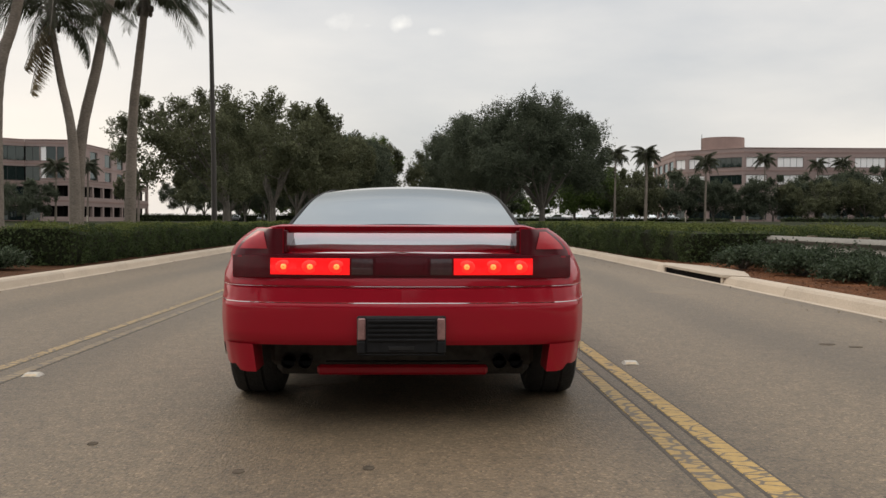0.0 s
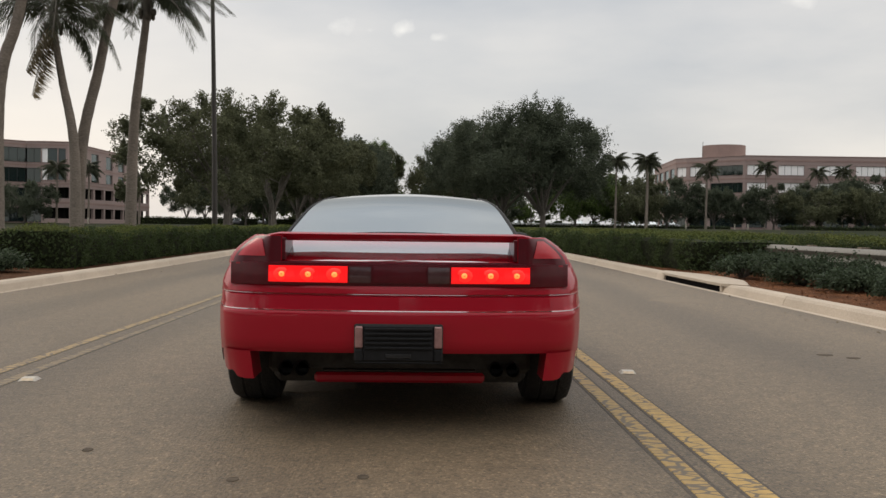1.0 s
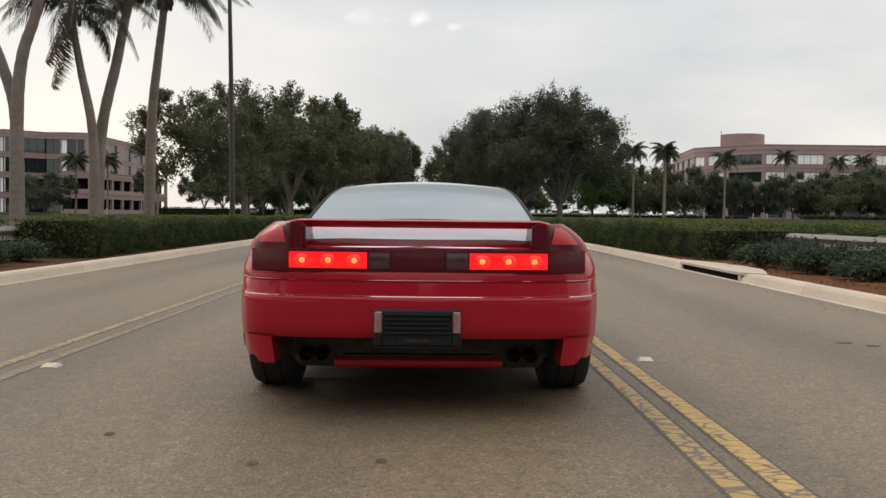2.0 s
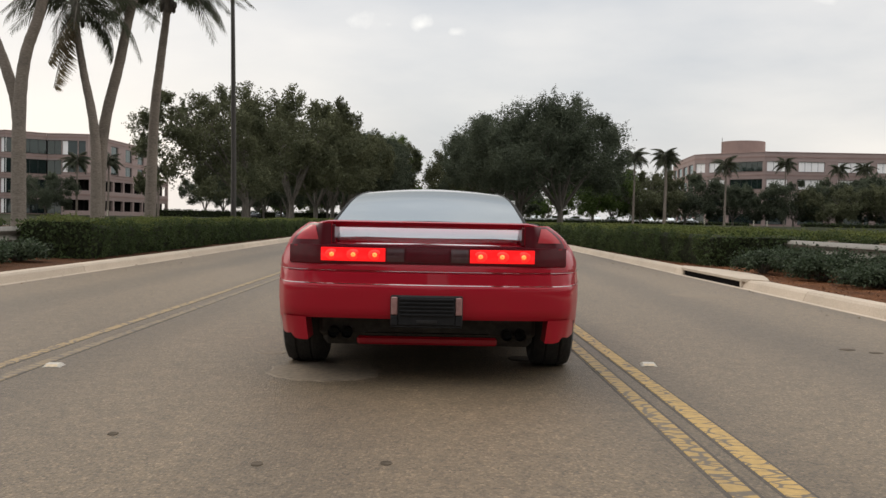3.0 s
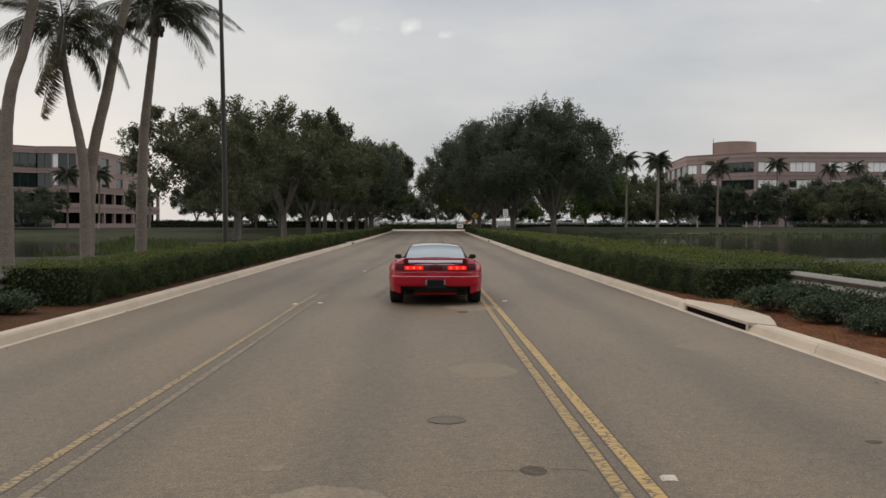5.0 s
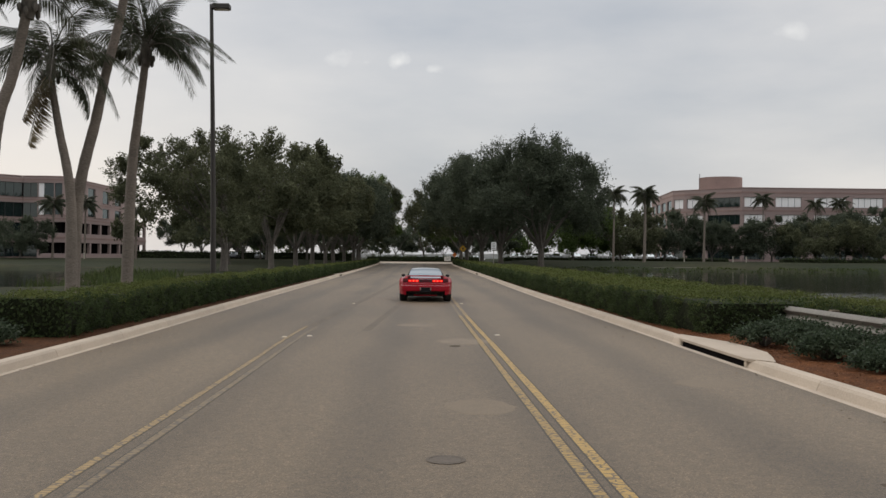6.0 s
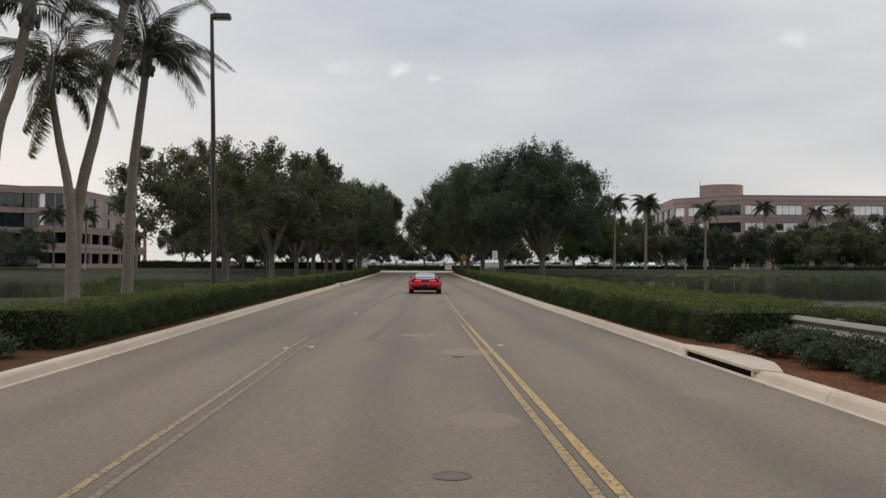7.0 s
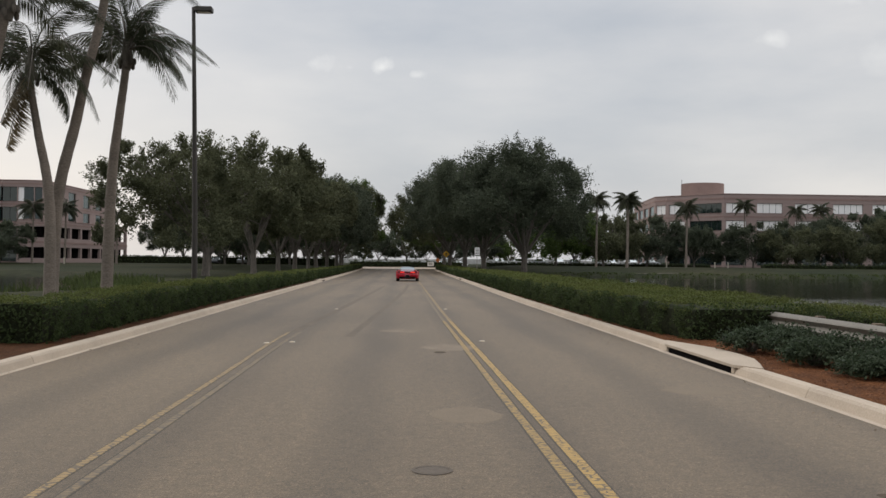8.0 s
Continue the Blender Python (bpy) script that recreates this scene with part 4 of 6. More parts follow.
    part("silencer", Geo().box(-0.48, 0.48, -0.64, -0.45, 0.20, 0.30, 0.04), M["lifted_black"], car)
    part("undertray", Geo().box(-0.60, 0.60, -0.50, 3.2, 0.165, 0.30, 0.03), M["lifted_black"], car)
    part("rear_lip", Geo().box(-0.390, 0.390, -0.66, -0.58, 0.190, 0.236, 0.012), M["red"], car, "red lower lip")
    part("lip_trim", Geo().box(-0.34, 0.34, -0.80, -0.74, 0.266, 0.270, 0.001), M["chrome"], car)
    for s in (-1, 1):
        flank = [(x, y) for x, y in half if y < -0.40 and x >= 0.642]
        c = Geo()
        crow = []
        for t in np.linspace(0, 1, 6):
            row = []
            for x, y in flank:
                low = float(np.interp(x, (0.65, 0.70, 0.735, 0.76, 0.80, 0.85), (0.235, 0.232, 0.236, 0.262, 0.252, 0.25)))
                z = 0.357 - (0.357 - low) * t
                d = 0.012 + 0.02 * t
                row.append((s * (x - d * 0.7), y + d * 0.7, z))
            crow.append(row)
        c.grid(crow)
        inner = crow[0][-1]
        c.grid([[(r[-1][0], r[-1][1] + w, r[-1][2]) for w in (0, 0.10, 0.2)] for r in crow])
        part("bumper_corner", c, M["red"], car, smooth=True)
        for dx in (0.0, 0.075):
            tip = Geo()
            path = [(s * (0.44 + dx), -0.62, 0.262), (s * (0.44 + dx), -0.71, 0.258)]
            tip.tube(path, [0.030, 0.031], 16, cap=False)
            tip.tube([(path[1][0], -0.66, 0.258), (path[1][0], -0.65, 0.258)], [0.026, 0.022], 16)
            part("exhaust_tip", tip, M["charcoal"], car, "dark charcoal exhaust tip", smooth=True)
        # door mirror
        mir = Geo()
        mrow = []
        for t in np.linspace(0, 1, 7):
            x = 0.715 + 0.135 * t
            r = 0.050 * (1 - 0.6 * abs(t - 0.45) ** 2 * 2) * (0.75 if t in (0, 1) else 1)
            mrow.append([(s * x, 1.62 + 0.055 * math.cos(a), 0.825 + r * math.sin(a)) for a in [2 * math.pi * k / 12 for k in range(12)]])
        mir.grid(mrow, True)
        mir.f.append(tuple(range(12)))
        mir.f.append(tuple(range(72, 84)))
        mo = part("door_mirror", mir, M["black"], car, "black door mirror", smooth=True)
        arm = Geo()
        arm.tube([(s * 0.66, 1.68, 0.76), (s * 0.70, 1.66, 0.79), (s * 0.74, 1.63, 0.81)], [0.03, 0.024, 0.022], 8)
        part("arm", arm, M["black"], mo, smooth=True)
        gl = Geo()
        gl.box(*sorted((s * 0.735, s * 0.84)), 1.556, 1.562, 0.795, 0.855, 0.002)
        part("mirror_glass", gl, M["charcoal"], mo)
    # wheels
    wheels = []
    for y, w, x0 in ((0.0, 0.245, 0.624), (2.53, 0.205, 0.630)):
        for s in (-1, 1):
            hub = new("wheel")
            hub.parent = car
            hub.location = (s * (x0 + w / 2), y, 0.31)
            t = Geo()
            h = w / 2
            t.lathe_x([(-h + 0.03, 0.20), (-h + 0.004, 0.235), (-h, 0.27), (-h + 0.012, 0.297), (-h + 0.035, 0.309), (-0.05, 0.311), (-0.046, 0.304), (-0.038, 0.304), (-0.034, 0.311), (0.034, 0.311), (0.038, 0.304), (0.046, 0.304), (0.05, 0.311),
                       (h - 0.035, 0.309), (h - 0.012, 0.297), (h, 0.27), (h - 0.004, 0.235), (h - 0.03, 0.20)], 0, 0, 0, 40)
            part("tyre", t, M["tyre"], hub, smooth=True)
            r = Geo()
            r.lathe_x([(-h + 0.03, 0.205), (-h + 0.04, 0.19), (0, 0.185), (h - 0.04, 0.19), (h - 0.03, 0.205)], 0, 0, 0, 32)
            r.lathe_x([(s * (h - 0.045), 0.005), (s * (h - 0.04), 0.05), (s * (h - 0.06), 0.06)], 0, 0, 0, 20)
            for k in range(5):
                turn = Matrix.Rotation(2 * math.pi * k / 5, 4, "X")
                x0_, x1_ = sorted((s * (h - 0.075), s * (h - 0.045)))
                r.box(x0_, x1_, -0.028, 0.028, 0.03, 0.195, 0.008, turn)
            part("rim", r, M["alloy"], hub, smooth=True)
            wheels.append(hub)
    return car, wheels


car, car_wheels = build_car()
CAR = ((0, 0.076, 5.575), (0.5, 0.077, 5.58), (1.0, 0.079, 5.585), (1.5, 0.081, 5.59), (2.0, 0.083, 5.615), (2.4, 0.087, 5.735), (2.8, 0.093, 6.11), (3.0, 0.098, 6.48), (3.25, 0.10, 7.18), (3.5, 0.104, 8.10), (3.75, 0.113, 9.28),
       (4.0, 0.124, 10.62), (4.25, 0.138, 12.3), (4.5, 0.146, 14.25), (4.75, 0.156, 16.5), (5.0, 0.168, 19.0), (5.2, 0.18, 21.35), (5.5, 0.20, 25.3), (5.75, 0.23, 28.9), (6.0, 0.26, 32.8), (6.3, 0.29, 37.9), (6.5, 0.307, 41.5),
       (6.75, 0.325, 46.4), (7.0, 0.345, 51.7), (7.25, 0.37, 57.0), (7.5, 0.40, 62.3), (7.75, 0.46, 67.8), (8.0, 0.53, 73.3))


def car_at(t):
    ts = [r[0] for r in CAR]
    return float(np.interp(t, ts, [r[1] for r in CAR])), float(np.interp(t, ts, [r[2] for r in CAR]))


# ---- hedges, shrubs, guard rails ----
def hedge(name, label, y0, y1, inner, outer, height, seed, leaf_near=0.044, dense=1.0, mats=("hedge", "hedge_top")):
    """A clipped hedge along the road between the x of inner(y) and outer(y): a solid core, coloured dark as its inner
    shade, under a coat of leaves.
    """
    rng = np.random.default_rng(seed)
    ob = thing(name, label, "hedge")
    core = Geo()
    rows = []
    for y in np.arange(y0, y1 + 0.01, 1.0):
        a, b = inner(y), outer(y)
        s = 1 if b > a else -1
        h = height * (1 + 0.05 * math.sin(y * 0.9) + 0.03 * math.sin(y * 2.3))
        rows.append([(a + s * 0.18, y, 0.06), (a + s * 0.13, y, 0.35 * h), (a + s * 0.14, y, h - 0.14), (a + s * 0.22, y, h - 0.07), (b - s * 0.22, y, h - 0.07), (b - s * 0.10, y, h - 0.14), (b - s * 0.12, y, 0.06)])
    core.grid(rows)
    n = len(rows[0])
    core.f.append(tuple(range(n)))
    core.f.append(tuple(range((len(rows) - 1) * n, len(rows) * n))[::-1])
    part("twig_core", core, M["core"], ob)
    face, crown = [], []
    fs, cs = [], []
    y = y0
    while y < y1:
        step = 1.0 if y < 40 else 2.0
        d = max(10.0, y)
        size = leaf_near * max(1.0, d / 22.0)
        per = 2.1 * dense / (size * size * 0.55)
        a, b = inner(y), outer(y)
        s = 1 if b > a else -1
        h = height * (1 + 0.05 * math.sin(y * 0.9) + 0.03 * math.sin(y * 2.3))
        nf = int(per * step * h * 0.85)
        v = rng.uniform(0.02, 1, nf)
        yf = y + rng.uniform(0, step, nf)
        lump = 0.075 * np.sin(yf * 2.9 + 3.1 * v + seed) * np.sin(yf * 1.13 + 5.0 * v) + 0.05 * np.sin(yf * 7.3 - 4 * v) + 0.035 * rng.normal(size=nf)
        face.append(np.stack([a + s * (0.02 + lump + 0.16 * np.clip(0.35 - v, 0, 1)), yf, 0.10 + v * (h - 0.10 + 0.04 * np.sin(yf * 1.9 + seed))], axis=1))
        fs.append(np.full(nf, size))
        nt_ = int(per * step * abs(b - a) * 0.55)
        u = rng.uniform(0, 1, nt_)
        yy = y + rng.uniform(0, step, nt_)
        xx = a + (b - a) * u
        crown.append(np.stack([xx, yy, h - 0.045 + 0.03 * rng.normal(size=nt_) + 0.035 * np.sin(xx * 4.1 + yy * 2.7) + 0.04 * np.sin(yy * 1.9 + seed) - 0.10 * np.clip(np.abs(u - 0.5) * 2 - 0.8, 0, 1)], axis=1))
        cs.append(np.full(nt_, size))
        y += step
    f, c = np.concatenate(face), np.concatenate(crown)
    out = -1 if inner(y0) < outer(y0) else 1
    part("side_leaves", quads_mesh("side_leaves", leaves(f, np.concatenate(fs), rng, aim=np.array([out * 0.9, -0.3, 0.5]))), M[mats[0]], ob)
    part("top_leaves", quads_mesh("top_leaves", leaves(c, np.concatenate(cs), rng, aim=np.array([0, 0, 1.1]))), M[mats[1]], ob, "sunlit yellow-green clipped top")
    for y_end, sy in ((y0, -1), (y1, 1)):
        m_ = int(420 * dense * abs(outer(y_end) - inner(y_end)))
        a, b = inner(y_end), outer(y_end)
        pts = np.stack([rng.uniform(min(a, b), max(a, b), m_), y_end + sy * rng.uniform(0.0, 0.14, m_), rng.uniform(0.1, height, m_)], axis=1)
        part("end_leaves", quads_mesh("end_leaves", leaves(pts, 0.07 * max(1, y_end / 22), rng, aim=np.array([0, sy * 1.0, 0.3]))), M[mats[0]], ob)
    return ob


HEDGE = "clipped dark green boxy hedge in a mulch bed"
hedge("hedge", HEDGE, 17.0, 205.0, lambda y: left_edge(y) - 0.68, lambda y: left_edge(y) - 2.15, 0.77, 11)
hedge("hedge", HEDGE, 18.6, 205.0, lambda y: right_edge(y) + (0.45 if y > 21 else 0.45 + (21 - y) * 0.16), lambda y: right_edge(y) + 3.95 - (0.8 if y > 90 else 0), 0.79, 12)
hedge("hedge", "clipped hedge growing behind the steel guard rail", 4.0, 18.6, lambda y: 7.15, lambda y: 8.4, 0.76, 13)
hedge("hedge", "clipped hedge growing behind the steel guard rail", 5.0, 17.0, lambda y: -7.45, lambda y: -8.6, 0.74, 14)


def shrub(x, y, r, h, seed, label="low spreading glossy-leaved shrub in bark mulch"):
    rng = np.random.default_rng(seed)
    ob = thing("shrub", label, "shrub", "shrubs by the rails", at=pose(x, y, 0.13))
    stems = Geo()
    pts = []
    for k in range(46):
        a = rng.uniform(0, 2 * math.pi)
        q = rng.uniform(0.15, 1) ** 0.6
        tip = np.array([r * q * math.cos(a), r * q * math.sin(a), 0.88 * h * (1 - 0.55 * q * q) * rng.uniform(0.75, 1.08)])
        mid = tip * np.array([0.5, 0.5, 0.65])
        stems.tube([(0.1 * tip[0], 0.1 * tip[1], -0.02), mid, tip], [0.008, 0.006, 0.003], 4)
        c = rng.uniform(0.35, 1.0, 70)[:, None]
        pts.append(mid + (tip - mid) * c + rng.normal(size=(70, 3)) * 0.055)
    part("twig_core", stems, M["bark"], ob)
    p = np.concatenate(pts)
    p[:, 2] = np.maximum(p[:, 2], 0.02)
    part("leaves", quads_mesh("leaves", leaves(p, 0.058, rng, aim=np.array([0, -0.2, 0.9]), slim=0.5)), M["shrub"], ob)
    return ob


_r = random.Random(3)
for x, y, r, h in ((5.60, 16.2, 0.50, 0.42), (5.95, 15.3, 0.62, 0.52), (6.35, 14.3, 0.66, 0.56), (5.75, 14.2, 0.50, 0.42), (6.45, 13.2, 0.62, 0.55), (5.95, 12.9, 0.52, 0.42), (6.55, 12.1, 0.66, 0.55), (6.1, 11.6, 0.55, 0.44),
                   (6.5, 10.8, 0.6, 0.5), (6.3, 9.6, 0.6, 0.5), (6.35, 16.9, 0.5, 0.5),
                   (-6.55, 15.6, 0.50, 0.40), (-6.9, 14.8, 0.60, 0.48), (-6.5, 14.0, 0.55, 0.42), (-6.9, 13.2, 0.60, 0.48), (-6.6, 12.2, 0.55, 0.44), (-6.9, 11.0, 0.6, 0.5)):
    shrub(x, y, r, h * (0.72 if x < 0 else 0.88 if y > 13.6 else 0.58), _r.randrange(10 ** 6))


def guard_rail(x, y0, y1, side):
    """W-beam on posts; side: the sign of x towards which the posts stand."""
    ob = thing("guard_rail", "weathered galvanised steel W-beam guard rail among shrubs", "guard rail")
    prof = [(0.0, 0.0), (0.012, 0.012), (0.062, 0.045), (0.078, 0.075), (0.062, 0.105), (0.014, 0.138), (0.008, 0.155), (0.014, 0.172), (0.062, 0.205), (0.078, 0.235), (0.062, 0.265), (0.012, 0.298), (0.0, 0.310)]
    g = Geo()
    rows = []
    for y in np.linspace(y0, y1, 9):
        rows.append([(x - side * a, y, 0.33 + b) for a, b in prof] + [(x - side * (a - 0.004), y, 0.33 + b) for a, b in prof[::-1]])
    g.grid(rows, True)
    part("beam", g, M["steel"], ob, "corrugated steel beam", smooth=True)
    y = y0 + 0.5
    while y < y1:
        part("post", Geo().box(x + side * 0.10 - 0.07, x + side * 0.10 + 0.07, y - 0.07, y + 0.07, 0.0, 0.66, 0.01), M["timber"], ob, "grey timber post")
        part("block", Geo().box(min(x + side * 0.006, x + side * 0.03), max(x + side * 0.006, x + side * 0.03), y - 0.06, y + 0.06, 0.36, 0.62, 0.004), M["timber"], ob)
        y += 1.9
    end = Geo()
    end.grid([[(x - side * (0.05 * math.cos(a)), y1 + 0.05 * math.sin(a), 0.33 + b) for a in np.linspace(-1.2, 1.6, 7)] for b in (0.0, 0.15, 0.31)])
    part("end_shoe", end, M["steel"], ob, smooth=True)


guard_rail(6.92, 3.0, 18.9, 1)
guard_rail(-7.25, 3.0, 17.2, -1)


# ---- palms, lamp post ----
def frond(length, droop, n, width, rng, blade=0.017):
    """Rachis and leaflets of one feather leaf along +x from the origin; returns two meshes' content."""
    rach = Geo()
    path = []
    for t in np.linspace(0, 1, 9):
        path.append((length * (t - 0.16 * droop * t * t), 0.0, length * (0.32 * t - 0.62 * droop * t * t * (0.6 + 0.7 * t))))
    path = np.array(path)
    rach.tube(path, [0.028 * (1 - 0.85 * t) + 0.004 for t in np.linspace(0, 1, 9)], 5)
    quads = []
    for t in np.linspace(0.14, 0.995, n):
        p = np.array([np.interp(t, np.linspace(0, 1, 9), path[:, k]) for k in range(3)])
        q = np.array([np.interp(min(1, t + 0.03), np.linspace(0, 1, 9), path[:, k]) for k in range(3)])
        fwd = (q - p) if t < 0.99 else np.array([0.7, 0, -0.7])
        fwd = fwd / (np.linalg.norm(fwd) + 1e-9)
        for s in (-1, 1):
            ll = width * (0.45 + 0.75 * math.sin(math.pi * min(1, t * 0.9 + 0.08))) * rng.uniform(0.8, 1.15)
            d = fwd * 0.55 + np.array([0, s * 0.75, 0]) + np.array([0, 0, -0.35 - 0.55 * rng.uniform(0, 1) * (0.4 + droop)])
            d /= np.linalg.norm(d)
            tip = p + d * ll + np.array([0, 0, -0.18 * ll])
            mid = p + d * ll * 0.5
            hw = blade * (1 + 0.7 * rng.uniform())
            quads.append([p - fwd * hw * 0.6, mid - fwd * hw, tip, mid + fwd * hw])
    return rach, np.array(quads)


def coconut_palm(trunk, radii, fronds, seed, label, group="coconut palms by the pond", n_leaf=92, width=0.56, blade=0.0115):
    rng = np.random.default_rng(seed)
    base = np.array(trunk[0])
    ob = thing("palm_tree", label, "palm tree", group, at=pose(*base))
    path = smooth_path(trunk, 40) - base
    rr = np.interp(np.linspace(0, 1, 40), np.linspace(0, 1, len(radii)), radii) * (1 + 0.03 * np.sin(np.arange(40) * 2.4))
    g = Geo()
    g.tube(path, [float(r) for r in rr], 12)
    part("trunk", g, M["palm_bark"], ob, "ringed grey-brown trunk", smooth=True)
    top = path[-1]
    heart = Geo()
    heart.tube([top + np.array([0, 0, -0.5]), top + np.array([0, 0, -0.1]), top + np.array([0, 0, 0.35]), top + np.array([0, 0, 0.7])], [radii[-1] * 1.0, radii[-1] * 1.7, radii[-1] * 1.2, 0.04], 10)
    part("crown_shaft", heart, M["bark"], ob, smooth=True)
    nuts = Geo()
    for k in range(7):
        a = k * 0.95
        c = top + np.array([0.24 * math.cos(a), 0.24 * math.sin(a), -0.22 - 0.12 * (k % 2)])
        nuts.tube([c + np.array([0, 0, 0.12]), c + np.array([0, 0, 0.06]), c - np.array([0, 0, 0.06]), c - np.array([0, 0, 0.12])], [0.02, 0.065, 0.065, 0.02], 7)
    part("fruit_bunch", nuts, M["bark"], ob, smooth=True)
    for az, el, length, droop in fronds:
        rach, q = frond(length, droop, n_leaf, width, rng, blade)
        m = Matrix.Translation(Vector(top + np.array([0, 0, 0.15]))) @ Matrix.Rotation(radians(az), 4, "Z") @ Matrix.Rotation(radians(-el), 4, "Y") @ Matrix.Rotation(radians(rng.uniform(-25, 25)), 4, "X")
        dry = el < -45
        rach.v = [tuple(m @ Vector(p)) for p in rach.v]
        flat = q.reshape(-1, 3)
        mm = np.array(m)
        flat = flat @ mm[:3, :3].T + mm[:3, 3]
        fo = part("frond", quads_mesh("frond", flat.reshape(-1, 4, 3)), M["dead"] if dry and rng.uniform() < 0.5 else M["frond"], ob)
        part("rachis", rach, M["bark"], fo)
    return ob


def crown(rng, n, length, low=-35, high=70):
    out = []
    for k in range(n):
        el = high - (high - low) * ((k + 0.5) / n) ** 0.85
        out.append((k * 137.5 + rng.uniform(-14, 14), el, length * rng.uniform(0.85, 1.12), 0.75 + 0.5 * rng.uniform(0, 1)))
    return out


_g = random.Random(8)
PALM = "tall leaning coconut palm with ragged drooping fronds"
coconut_palm([(-10.36, 29.4, 0.0), (-10.42, 29.4, 3.2), (-10.78, 29.4, 5.2), (-10.99, 29.4, 6.4), (-11.04, 29.4, 7.05)], [0.19, 0.145, 0.115, 0.10, 0.095], crown(_g, 15, 2.45, -8) + [(185, -92, 2.5, 0.05), (205, -80, 1.9, 0.1), (15, -38, 2.0, 0.7)], 21, PALM)
coconut_palm([(-10.52, 29.9, 0.0), (-10.36, 29.9, 3.3), (-9.86, 29.9, 5.6), (-9.58, 29.9, 7.0), (-9.16, 29.9, 8.75), (-9.0, 29.9, 9.9)], [0.21, 0.165, 0.145, 0.13, 0.12], crown(_g, 13, 2.7, -12), 22, PALM)
coconut_palm([(-9.66, 32.4, 0.0), (-9.53, 32.4, 4.1), (-9.34, 32.4, 6.0), (-9.17, 32.4, 7.4), (-9.10, 32.4, 8.2)], [0.20, 0.16, 0.14, 0.125, 0.12], crown(_g, 19, 2.7, -8, 80) + [(0, 24, 2.9, 1.0), (-8, 0, 2.3, 1.0), (172, -2, 2.4, 0.9)], 23, PALM)
coconut_palm([(-10.95, 25.4, 0.0), (-10.95, 25.4, 3.4), (-10.80, 25.4, 4.97), (-10.47, 25.4, 6.0), (-10.25, 25.4, 7.0), (-10.05, 25.4, 8.0)], [0.20, 0.165, 0.145, 0.13, 0.12], crown(_g, 13, 2.4, -4), 24, PALM)
coconut_palm([(-11.1, 25.7, 0.0), (-11.1, 25.7, 3.2), (-11.4, 25.7, 4.6), (-12.1, 25.7, 6.4), (-12.9, 25.7, 8.6)], [0.20, 0.16, 0.14, 0.12, 0.11], crown(_g, 12, 2.2, -6), 25, PALM)


def street_lamp():
    ob = thing("street_lamp", "tall slim dark bronze lamp post with a flat box head", "street lamp", at=pose(-7.50, 35.6, 0.1))
    g = Geo()
    g.tube([(0, 0, 0), (-0.02, 0, 3), (-0.09, 0, 7), (-0.17, 0, 10.59)], [0.105, 0.095, 0.08, 0.065], 12)
    part("pole", g, M["pole"], ob, smooth=True)
    part("base_plate", Geo().box(-0.2, 0.2, -0.2, 0.2, 0.0, 0.05, 0.01), M["pole"], ob)
    arm = Geo()
    arm.tube([(-0.17, 0, 10.50), (-0.04, 0, 10.50)], 0.035, 8)
    part("arm", arm, M["pole"], ob)
    head = part("lamp_head", Geo().box(-0.12, 0.52, -0.19, 0.19, 10.40, 10.60, 0.03), M["pole"], ob, "flat dark lamp head")
    part("lens", Geo().box(-0.02, 0.46, -0.14, 0.14, 10.39, 10.402, 0.003), M["white_pane"], head)


street_lamp()


